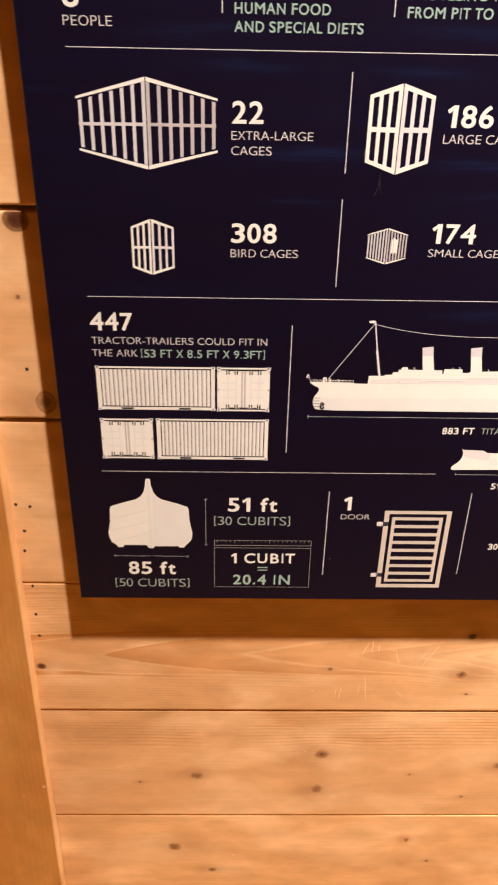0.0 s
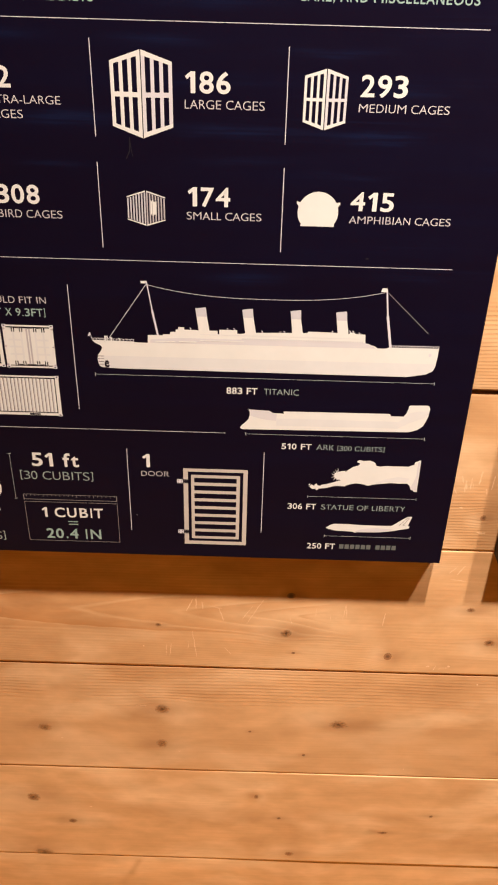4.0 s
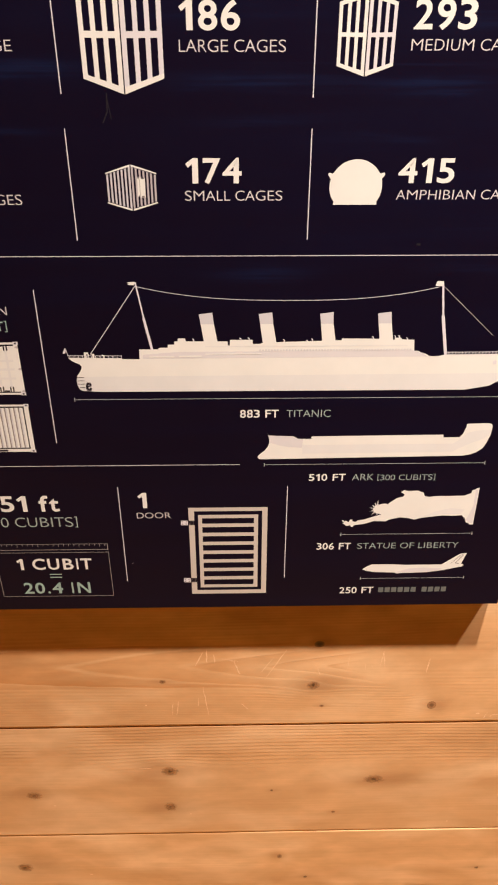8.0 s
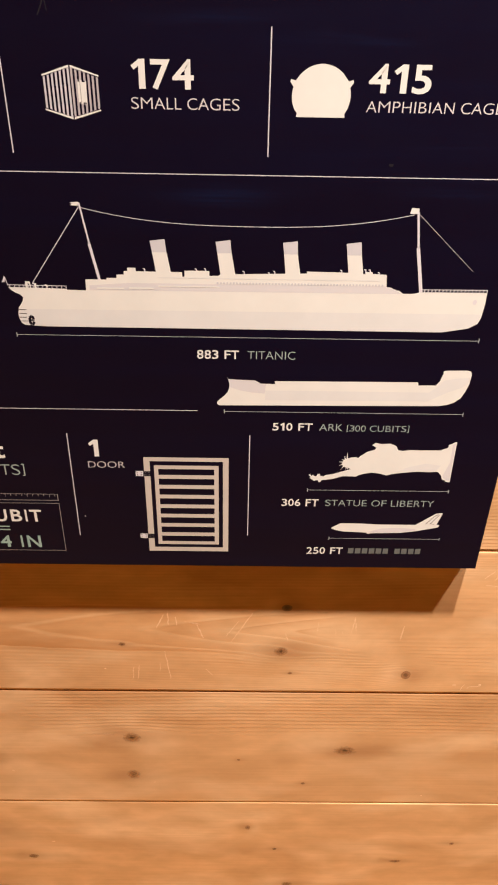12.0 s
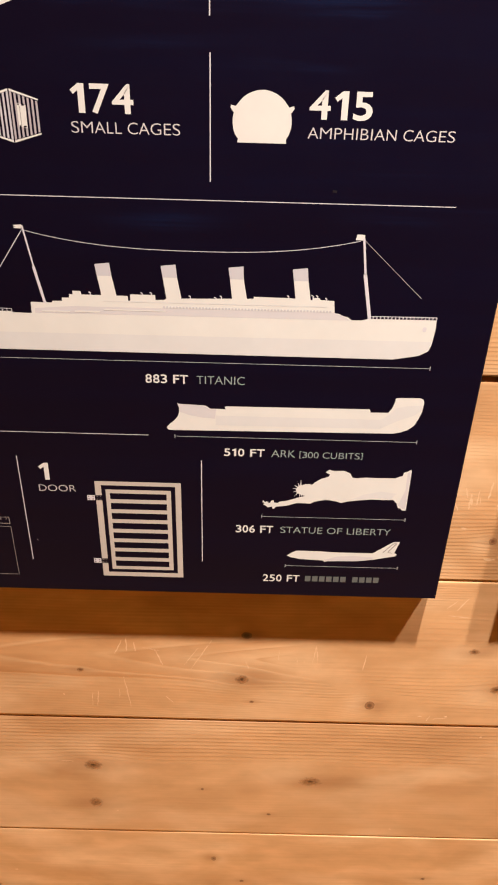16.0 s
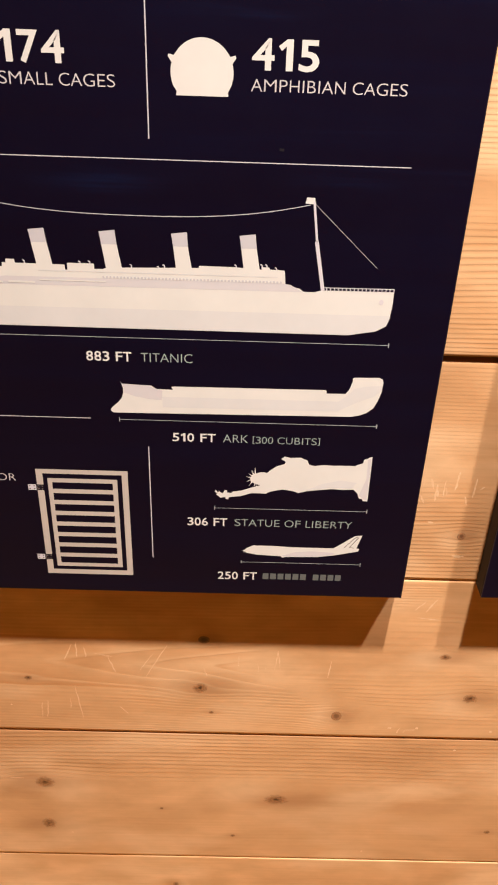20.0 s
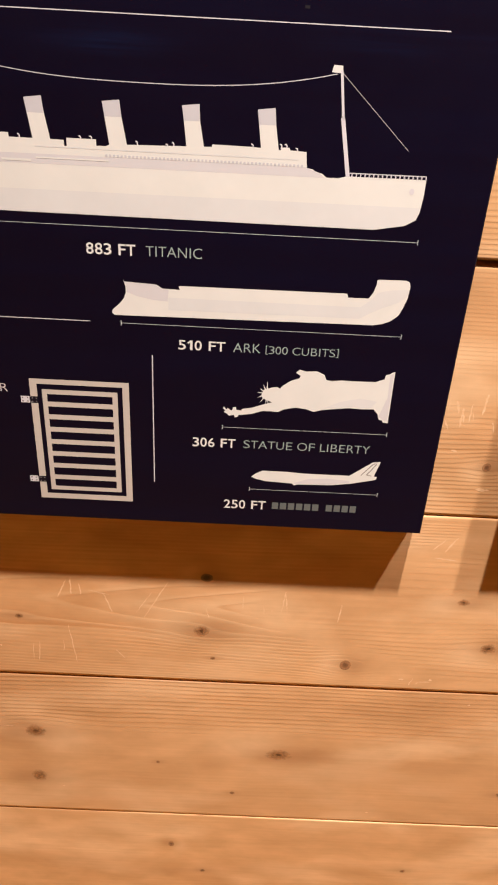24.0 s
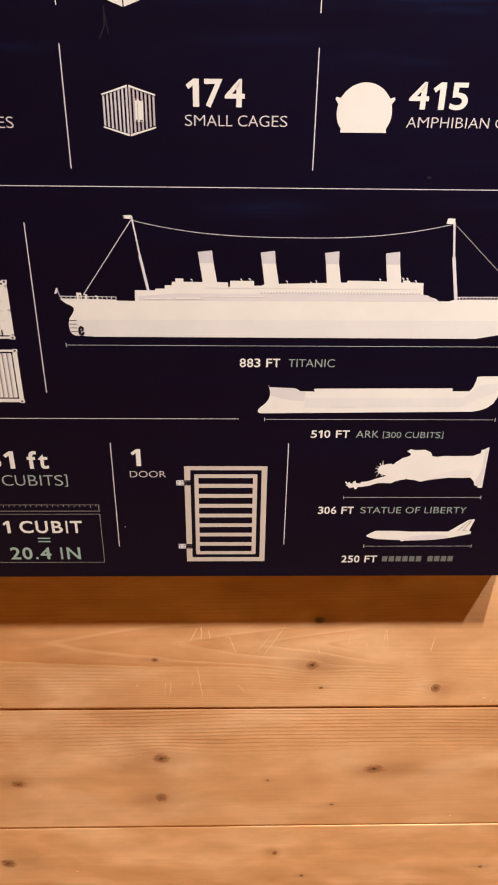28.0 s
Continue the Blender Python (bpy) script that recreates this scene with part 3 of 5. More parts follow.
# only the ridges that the tool caught are bare
caught = net.math("MULTIPLY", net.ramp(net.noise(net.scaled(where, (60, 60, 420)), 1.0, 4, 0.6), [(0.36, (0.1, 0.1, 0.1)), (0.60, (1, 1, 1))]), net.ramp(net.noise(where, 90, 2), [(0.30, (0.35, 0.35, 0.35)), (0.60, (1, 1, 1))]))
net.link(net.mix(caught, (0.79, 0.49, 0.255), (0.89, 0.62, 0.38)), net.b.inputs["Base Color"])
SCRATCHES = [(0.2926, -0.0700, 0.2922, -0.0873, 0.0009), (0.2820, -0.0908, 0.2887, -0.0737, 0.0009), (0.2879, -0.1204, 0.2923, -0.1609, 0.0007), (0.3173, -0.0865, 0.3226, -0.1036, 0.0009),
             (0.3651, -0.0713, 0.3472, -0.1079, 0.0008), (0.2641, -0.1395, 0.2620, -0.1600, 0.0007), (0.3241, -0.1447, 0.3310, -0.1537, 0.0008), (0.3927, -0.0921, 0.3973, -0.1058, 0.0010),
             (0.4229, -0.0813, 0.4220, -0.0960, 0.0008), (0.4541, -0.0751, 0.4520, -0.0973, 0.0008), (0.4541, -0.0751, 0.4566, -0.0973, 0.0008), (0.4976, -0.0855, 0.4960, -0.1044, 0.0008),
             (0.5605, -0.1711, 0.5633, -0.1631, 0.0008), (0.5680, -0.1665, 0.5793, -0.1658, 0.0007), (0.5513, 0.0952, 0.5537, 0.0867, 0.0011), (0.5616, 0.0936, 0.5612, 0.0799, 0.0009),
             (0.5452, 0.0815, 0.5490, 0.0740, 0.0008), (0.5540, 0.0580, 0.5580, 0.0570, 0.0016), (0.5759, 0.0276, 0.5830, 0.0265, 0.0022), (0.5728, -0.0158, 0.5656, -0.0296, 0.0012),
             (0.5593, -0.0353, 0.5760, -0.0372, 0.0007), (0.5771, 0.0806, 0.5790, 0.0730, 0.0008), (0.5700, 0.1010, 0.5690, 0.0860, 0.0013), (0.5560, 0.0900, 0.5562, 0.0760, 0.0015), (0.5830, 0.0960, 0.5822, 0.0800, 0.0012), (0.4380, -0.0900, 0.4390, -0.0990, 0.0007), (0.3060, -0.0820, 0.3180, -0.0860, 0.0006)]
rng = random.Random(5)
for xa, za, xb, zb, w in list(SCRATCHES):
    for k in range(rng.choice((0, 0, 1, 1))):
        a, b, dx = rng.uniform(0.0, 0.5), rng.uniform(0.55, 1.1), rng.uniform(-0.007, 0.007)
        SCRATCHES.append((xa + a * (xb - xa) + dx, za + a * (zb - za), xa + b * (xb - xa) + dx + rng.uniform(-0.003, 0.003), za + b * (zb - za), w * rng.uniform(0.5, 1.1)))
for k, (xa, za, xb, zb, w) in enumerate(SCRATCHES):
    y = BACK[5 if za < 0.0034 else 6] - 0.00001 - 0.0000003 * k
    l = math.hypot(xb - xa, zb - za)
    ux, uz, count = (xb - xa) / l, (zb - za) / l, 3 + int(l / 0.0025)
    verts = []
    for i in range(count + 1):
        half = w * rng.uniform(0.35, 0.80) * math.sin(math.pi * (0.06 + 0.88 * i / count)) ** 0.6
        x, z, sway = xa + ux * l * i / count, za + uz * l * i / count, rng.uniform(-0.0003, 0.0003)
        verts += [(x + sway + uz * half, y, Z0 + z - ux * half), (x + sway - uz * half, y, Z0 + z + ux * half)]
    part("scratch", mesh_of("scratch", verts, [(2 * i, 2 * i + 2, 2 * i + 3, 2 * i + 1) for i in range(count)], BARE), wall, "pale broken scratch in the wood")

# small pale chips along the plank edges and on their faces
FLECK = disc("chip", 8, plain("pale_wood_chip", (0.88, 0.60, 0.35), 0.06, 200, 0.6), 0.3, 12)
for k, x, z, a, b in [(3, 0.4361, -0.3622, 0.0034, 0.0006), (3, 0.4045, -0.3622, 0.0022, 0.0005), (3, 0.395, -0.3621, 0.0050, 0.0004), (4, 0.1256, -0.3061, 0.0016, 0.0008), (3, 0.1500, -0.4426, 0.0020, 0.0009),
                      (4, 0.2247, -0.2440, 0.0080, 0.0004), (5, 0.5537, -0.1642, 0.0022, 0.0010), (5, 0.5773, -0.1637, 0.0016, 0.0012), (5, 0.6414, -0.1662, 0.0016, 0.0014), (4, 0.6149, -0.1925, 0.0014, 0.0010),
                      (4, 0.5490, -0.3467, 0.0012, 0.0008), (5, 0.2328, -0.1453, 0.0010, 0.0008), (4, 0.2690, -0.3250, 0.0012, 0.0006)]:
    ob = part("chip", FLECK, wall, "pale chip in the wood")
    ob.location, ob.scale = (x, proud(k, x) - 0.00012, Z0 + z), (a, 1, b)

# ---- upright trim board beside the panel ----
trim_zs = np.linspace(-0.160, -0.0597, 40)
trim = tagged(new("trim", board_mesh("trim", np.concatenate([np.linspace(0.0, 0.35, 5)[:-1], np.arange(0.35, 1.6, 0.008), np.linspace(1.6, 3.45, 8)]),
                                     trim_zs, -0.0125, 0.0119, 77, [(0.865, -0.128, 0.008, 0.006)], STAINED, 0.0014, upright=True, edge_material=SIDE, lean=0.0130)),
              "orange-brown stained pine upright trim board", "trim board", kind="structure")
for x, z, a, b in [(-0.1277, -0.113, 0.007, 0.005), (-0.0926, 0.111, 0.004, 0.004)]:
    ob = part("knot", KNOT_MESHES["s"], trim)
    ob.location, ob.scale = (x, -0.01257, Z0 + z), (a * 1.6, 1, b * 1.6)
ob = part("nail_hole", NAIL_MESH, trim, "dark nail hole")
ob.location, ob.scale = (-0.0640, -0.01257, Z0 + 0.2145), (0.0022, 1, 0.0026)
CHIP = disc("chip", 9, plain("bare_wood_chip", (0.66, 0.43, 0.24), 0.1, 200, 0.7), 0.25, 9)
for x, z, a, b in [(-0.0745, 0.114, 0.0030, 0.0030), (-0.1014, 0.0807, 0.0022, 0.0020), (-0.0964, -0.0396, 0.0014, 0.0060), (-0.0690, -0.291, 0.0026, 0.0040), (-0.094, -0.308, 0.0014, 0.0016)]:
    ob = part("chip", CHIP, trim, "pale chipped spot")
    ob.location, ob.scale = (x, -0.01257, Z0 + z), (a * 0.75, 1, b * 0.75)


# ---- cable down the wall, left of the trim ----
def tube(name, pts, radius, material):
    cu = bpy.data.curves.new(name, "CURVE")
    cu.dimensions, cu.bevel_depth, cu.bevel_resolution, cu.use_fill_caps = "3D", radius, 3, True
    sp = cu.splines.new("POLY")
    sp.points.add(len(pts) - 1)
    for p, q in zip(sp.points, pts):
        p.co = (*q, 1)
    ob = bpy.data.objects.new(name, cu)
    scene.collection.objects.link(ob)
    me = bpy.data.meshes.new_from_object(ob.evaluated_get(bpy.context.evaluated_depsgraph_get()))
    bpy.data.objects.remove(ob)
    me.materials.clear()
    me.materials.append(material)
    me.name = name
    return me


cable = tagged(new("power_cable"), "thin black cable running down the planks to a plug", "cable")
cable.location = (-0.1885, 0, 0.40)
part("cord", tube("cord", [(0.001 * math.sin(z * 9), -0.003, z) for z in np.linspace(0.04, 1.5, 30)], 0.0021, BLACK), cable)
part("plug", solid("plug", [((-0.008, -0.020, 0.0), (0.008, -0.0006, 0.036), 0.004), ((-0.004, -0.012, 0.036), (0.004, -0.002, 0.048), 0.0015)], BLACK), cable, "black plug")


# ---- printed artwork: flat inked shapes a hair in front of the panel ----
LAYER = 0.00003


def stroke(me, co, grow):
    """Letters with their outlines moved out (heavier) or in (finer) by grow."""
    count = set()
    for p in me.polygons:
        ring = list(p.vertices)
        turn = 1 if p.normal.z > 0 else -1
        for a, b in zip(ring, ring[1:] + ring[:1]):
            count.add((a, b) if turn > 0 else (b, a))
    push = {}
    for a, b in sorted(count):
        if (b, a) not in count:
            d = co[b] - co[a]
            l = math.hypot(d[0], d[1])
            if l > 1e-7:
                for i in (a, b):
                    push.setdefault(i, []).append((d[1] / l, -d[0] / l))
    out = co.copy()
    for i, ns in push.items():
        x, y = sum(q[0] for q in ns), sum(q[1] for q in ns)
        l = math.hypot(x, y)
        if l < 1e-6:
            continue
        x, y = x / l, y / l
        reach = min(1.6, 1.0 / max(0.3, x * ns[0][0] + y * ns[0][1]))
        out[i, 0] += grow * reach * x
        out[i, 1] += grow * reach * y
    return out


class Print:
    """Collects flat polygons in panel millimetres (u to the right, v up), one mesh a part."""

    def __init__(self, parent):
        self.parent = parent

    def polys(self, name, polys, mats, index=None, layer=1, label="", parent=None, step=0.0):
        verts, faces = [], []
        for k, p in enumerate(polys):
            y = FACE - LAYER * (layer - step * k)
            area = sum(p[i][0] * p[(i + 1) % len(p)][1] - p[(i + 1) % len(p)][0] * p[i][1] for i in range(len(p)))
            p = p if area > 0 else p[::-1]
            s = len(verts)
            verts += [(u / 1000, y, Z0 + v / 1000) for u, v in p]
            faces.append(tuple(range(s, s + len(p))))
        return part(name, mesh_of(name, verts, faces, mats, index), parent or self.parent, label)

    def rect(self, name, u0, v0, u1, v1, material, layer=1, label="", parent=None):
        return self.polys(name, [quad(u0, v0, u1, v1)], material, None, layer, label, parent)

    def line(self, name, pts, width, material, layer=1, label="", parent=None):
        return self.polys(name, strip(pts, width), material, None, layer, label, parent)

    def words(self, text, u0, u1, v, cap, material, weight=0.0, layer=1, label=""):
        """One line of lettering between u0 and u1 on the baseline v, capitals cap high."""
        verts, faces, pen = [], [], 0.0
        for ch in text:
            advance, left, right = SET.get(ch, (520, 35, 35))
            co, rings = glyph(ch, weight) if ch != " " else ((), ())
            s = len(verts)
            verts += [(pen + left + x * (advance - left - right), y) for x, y in co]
            faces += [tuple(s + i for i in ring) for ring in rings]
            pen += advance + TRACK
        lo, hi = min(p[0] for p in verts), max(p[0] for p in verts)
        place = [((u0 + (x - lo) / (hi - lo) * (u1 - u0)) / 1000, FACE - LAYER * layer, Z0 + (v + y * cap) / 1000) for x, y in verts]
        return part("lettering", mesh_of("lettering", place, faces, material), self.parent, label)


def quad(u0, v0, u1, v1):
    return [(u0, v0), (u1, v0), (u1, v1), (u0, v1)]


def strip(pts, width):
    """Quads along a polyline."""
    out = []
    for (a, b), (c, d) in zip(pts, pts[1:]):
        l = math.hypot(c - a, d - b)
        du, dv = -(d - b) / l * width / 2, (c - a) / l * width / 2
        out.append([(a - du, b - dv), (c - du, d - dv), (c + du, d + dv), (a + du, b + dv)])
    return out


def cap_height():
    cu = bpy.data.curves.new("h", "FONT")
    cu.body, cu.size = "H", 1.0
    ob = bpy.data.objects.new("h", cu)
    scene.collection.objects.link(ob)
    me = bpy.data.meshes.new_from_object(ob.evaluated_get(bpy.context.evaluated_depsgraph_get()))
    top = max(v.co.y for v in me.vertices)
    bpy.data.objects.remove(ob)
    return top


CAP = cap_height()
TRACK = 12
# set widths of the lettering: advance, left and right bearing (thousandths; capitals are 708 high)
SET = {"A": (690, 12, 12), "B": (630, 85, 45), "C": (704, 48, 30), "D": (741, 85, 48), "E": (574, 85, 48), "F": (537, 85, 25), "G": (778, 48, 68), "H": (741, 85, 85), "I": (278, 95, 95),
       "K": (648, 85, 5), "L": (500, 85, 20), "M": (889, 80, 80), "N": (778, 85, 85), "O": (833, 48, 48), "P": (593, 85, 40), "R": (620, 85, 10), "S": (556, 42, 42), "T": (574, 14, 14),
       "U": (722, 80, 80), "V": (640, 5, 5), "W": (960, 10, 10), "X": (630, 12, 12), "Y": (611, 5, 5), " ": (278, 0, 0), "-": (330, 45, 45), ".": (278, 85, 85), ",": (278, 70, 90),
       "[": (300, 92, 40), "]": (300, 40, 92), "=": (667, 60, 60), "f": (330, 14, 8), "t": (350, 10, 22), "1": (450, 50, 80), "4": (530, 16, 22), "7": (505, 34, 20)}


@functools.lru_cache(None)
def glyph(ch, weight):
    """A letter's outline points (width 0 to 1, capitals 0 to 1 high) and its faces."""
    if ch in "[]":
        quads = [(0.0, -0.10, 0.40, 1.08), (0.40, -0.10, 1.0, -0.02), (0.40, 1.00, 1.0, 1.08)]
        quads = quads if ch == "[" else [(1 - c, b, 1 - a, d) for a, b, c, d in quads]
        return [p for a, b, c, d in quads for p in ((a, b), (c, b), (c, d), (a, d))], [tuple(range(k, k + 4)) for k in (0, 4, 8)]
    if ch == "1":
        # an upright stem with a slanting flag
        return [(0.53, 0), (1, 0), (1, 1), (0.53, 1), (0.53, 0.98), (0.0, 0.775), (0.20, 0.63), (0.53, 0.765)], [(0, 1, 2, 3), (4, 5, 6, 7)]
    cu = bpy.data.curves.new("letter", "FONT")
    cu.body, cu.size, cu.resolution_u = ch, 1.0, 4
    ob = bpy.data.objects.new("letter", cu)
    scene.collection.objects.link(ob)
    me = bpy.data.meshes.new_from_object(ob.evaluated_get(bpy.context.evaluated_depsgraph_get()))
    bpy.data.objects.remove(ob)
    co = np.empty(len(me.vertices) * 3, np.float32)
    me.vertices.foreach_get("co", co)
    grow = weight if weight else -0.011
    co = stroke(me, co.reshape(-1, 3), grow)
    lo, hi = co[:, 0].min(), co[:, 0].max()
    points = [(float((x - lo) / (hi - lo)), float((y + grow) / (CAP + 2 * grow))) for x, y in co[:, :2]]
    rings = [tuple(p.vertices) if p.normal.z > 0 else tuple(p.vertices)[::-1] for p in me.polygons]
    bpy.data.meshes.remove(me)
    return points, rings


def panel(name, u0, u1, v0, v1, label):
    """A board hung on the planks: dark core with a printed face."""
    base = tagged(new(name), label, "sign")
    base.location = (0, 0, 0)
    part("core", solid("core", [((u0 / 1000, FACE + 0.0012, Z0 + v0 / 1000), (u1 / 1000, -0.0012, Z0 + v1 / 1000), 0.0006)], EDGE), base, "black board edge")
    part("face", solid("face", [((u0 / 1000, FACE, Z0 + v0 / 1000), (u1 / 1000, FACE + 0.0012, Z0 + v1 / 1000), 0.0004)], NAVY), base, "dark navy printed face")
    for u in (u0, u1 - 0.45):
        part("film_edge", solid("film_edge", [((u / 1000 - 0.00003, FACE - 0.00002, Z0 + v0 / 1000), ((u + 0.45) / 1000, FACE + 0.0006, Z0 + v1 / 1000), 0)], FILM), base, "thin grey edge of the printed film")
    return base


sign = panel("info_panel", 0, 540, -0.3, 880, "dark navy infographic panel with cream icons hung on planks")
panel("info_panel", 598.3, 1138, 2.0, 880, "dark navy panel hung beside the infographic panel")
P = Print(sign)

# rules and dividers
for u0, u1, v in [(31.2, 505.2, 479.0), (31.5, 505.2, 305.5), (31.0, 323.0, 145.3), (100, 133.2, 520.8)]:
    P.rect("rule", u0, v - 0.23, u1, v + 0.23, PALE, label="thin pale rule")
for u, v0, v1 in [(223.2, 400.5, 467), (222.8, 315.7, 382.2), (365.3, 398.6, 465), (365.5, 315.9, 381.8), (190.8, 165.6, 283.5), (231.2, 30.5, 125.3), (359.0, 32.3, 125.2),
                  (135.1, 500.4, 545), (247.6, 500.2, 545), (360.7, 500.7, 545)]:
    P.rect("divider", u - 0.31, v0, u + 0.31, v1, PALE, label="thin pale divider")


def dimension(u0, v0, u1, v1, material=LINE):
    """A measuring line with end ticks."""
    polys = strip([(u0, v0), (u1, v1)], 0.30)
    for u, v in ((u0, v0), (u1, v1)):
        polys.append(quad(u - 0.22, v - 1.6, u + 0.22, v + 1.6) if abs(u1 - u0) > abs(v1 - v0) else quad(u - 1.6, v - 0.22, u + 1.6, v + 0.22))
    P.polys("dimension_line", polys, material, label="thin measuring line with end ticks")


dimension(35.8, 51.4, 103.7, 51.4)
dimension(120.8, 65.0, 120.8, 116.3)
dimension(208.0, 201.7, 505.8, 201.7)
dimension(341.2, 145.0, 505.2, 145.0)
dimension(402.3, 77.3, 506.2, 77.3)
dimension(421.6, 30.3, 506.5, 30.3)

# lettering
B = 0.0195   # stroke thickening of the heavy numerals
for text, u0, u1, v, cap, m, w in [
        ("8", 31.8, 42.4, 502.3, 14.0, CREAM, B), ("PEOPLE", 31.0, 63.0, 491.1, 6.9, CREAM, 0),
        ("22", 142.0, 163.8, 432.9, 14.0, CREAM, B), ("EXTRA-LARGE", 141.6, 199.1, 421.8, 6.5, CREAM, 0), ("CAGES", 141.6, 170.2, 411.5, 6.7, CREAM, 0),
        ("186", 290.9, 324.0, 432.7, 14.0, CREAM, B), ("LARGE CAGES", 290.4, 349.2, 421.5, 7.0, CREAM, 0),
        ("293", 418.45, 452.55, 433.3, 14.2, CREAM, B), ("MEDIUM CAGES", 418.2, 484.9, 422.3, 6.6, CREAM, 0),
        ("308", 142.1, 175.8, 349.0, 14.0, CREAM, B), ("BIRD CAGES", 141.7, 192.4, 337.5, 7.0, CREAM, 0),
        ("174", 291.4, 324.7, 350.6, 14.2, CREAM, B), ("SMALL CAGES", 290.5, 349.3, 339.8, 6.8, CREAM, 0),
        ("415", 418.4, 452.1, 350.6, 13.9, CREAM, B), ("AMPHIBIAN CAGES", 418.3, 498.2, 340.2, 6.6, CREAM, 0),
        ("447", 31.5, 65.0, 277.3, 14.4, CREAM, B), ("TRACTOR-TRAILERS COULD FIT IN", 31.6, 171.4, 265.7, 6.2, PALE, 0),
        ("THE ARK", 31.2, 67.6, 254.4, 6.9, PALE, 0), ("[53 FT X 8.5 FT X 9.3FT]", 70.4, 169.8, 254.4, 6.9, MINT, 0.006),
        ("51 ft", 140.9, 185.4, 103.0, 14.4, CREAM, B), ("[30 CUBITS]", 128.5, 197.5, 87.2, 10.6, MINT, 0),
        ("85 ft", 47.9, 92.0, 29.7, 14.4, CREAM, B), ("[50 CUBITS]", 34.4, 104.6, 13.6, 10.9, MINT, 0),
        ("1 CUBIT", 144.2, 204.1, 43.7, 11.6, CREAM, 0.018), ("20.4 IN", 146.2, 200.4, 17.7, 11.9, MINT, 0.018),
        ("883 FT", 323.3, 350.7, 185.9, 6.4, CREAM, 0.012), ("TITANIC", 356.4, 387.7, 185.9, 6.2, MINT, 0),
        ("510 FT", 374.6, 402.4, 129.8, 6.2, CREAM, 0.012), ("ARK", 407.1, 423.4, 129.7, 6.2, MINT, 0), ("[300 CUBITS]", 426.4, 469.8, 129.6, 5.3, MINT, 0),
        ("306 FT", 383.7, 411.1, 61.9, 6.7, CREAM, 0.012), ("STATUE OF LIBERTY", 416.2, 497.2, 61.9, 6.6, MINT, 0),
        ("250 FT", 405.2, 433.2, 13.9, 6.9, CREAM, 0.012),
        ("DOOR", 243.6, 269.9, 94.7, 6.8, CREAM, 0), ("1", 245.2, 252.2, 105.4, 14.0, CREAM, B),
        ("PERSON", 142.3, 176.8, 521.4, 6.6, CREAM, 0), ("DEALING WITH", 142.6, 207.2, 510.7, 6.5, MINT, 0.012),
        ("HUMAN FOOD", 143.1, 205.8, 500.4, 6.5, MINT, 0.012), ("AND SPECIAL DIETS", 143.1, 228.2, 489.7, 6.5, MINT, 0.012),
        ("PERSON", 256.4, 290.2, 521.4, 6.6, CREAM, 0), ("SHOVELING WASTE", 256.0, 339.9, 510.4, 6.5, MINT, 0.012),
        ("FROM PIT TO PUMP", 256.1, 340.6, 499.8, 6.5, MINT, 0.012),
        ("DOING LAUNDRY,", 370.2, 445.5, 525.8, 6.5, MINT, 0.012), ("HUMAN WASTE REMOVAL,", 370.3, 483.5, 514.9, 6.5, MINT, 0.012),
        ("MAINTENANCE, ANIMAL", 370.7, 476.8, 504.2, 6.5, MINT, 0.012), ("CARE, AND MISCELLANEOUS", 370.2, 495.2, 493.7, 6.5, MINT, 0.012)]:
    tone = "cream" if m in (CREAM, PALE) else "mint green"
    m = MINT_DIM if m is MINT and not w else m
    m = CAPTION if tone == "cream" and not w else m
    # regular type and heavy numerals stand a little lower than the full line
    fit = 1.04 if w == B else 1.0 if w else 0.93 if cap < 6.4 else 0.80 if text == "DOOR" else 0.865
    v, cap = v + cap * (1 - fit) * (0.0 if w == B else 0.6), cap * fit
    P.words(text, u0, u1, v, cap, m, w, label=tone + ' lettering "' + text + '"')
# maker's name and type beside the aircraft: plain bars
for u0, u1, n in ((437.4, 468.6, 6), (473.6, 493.8, 4)):
    step = (u1 - u0) / (n - 0.22)
    for k in range(n):
        P.rect("name_bar", u0 + step * k, 14.8, u0 + step * (k + 0.78), 20.2, FAINT, label="plain bar in place of a name")


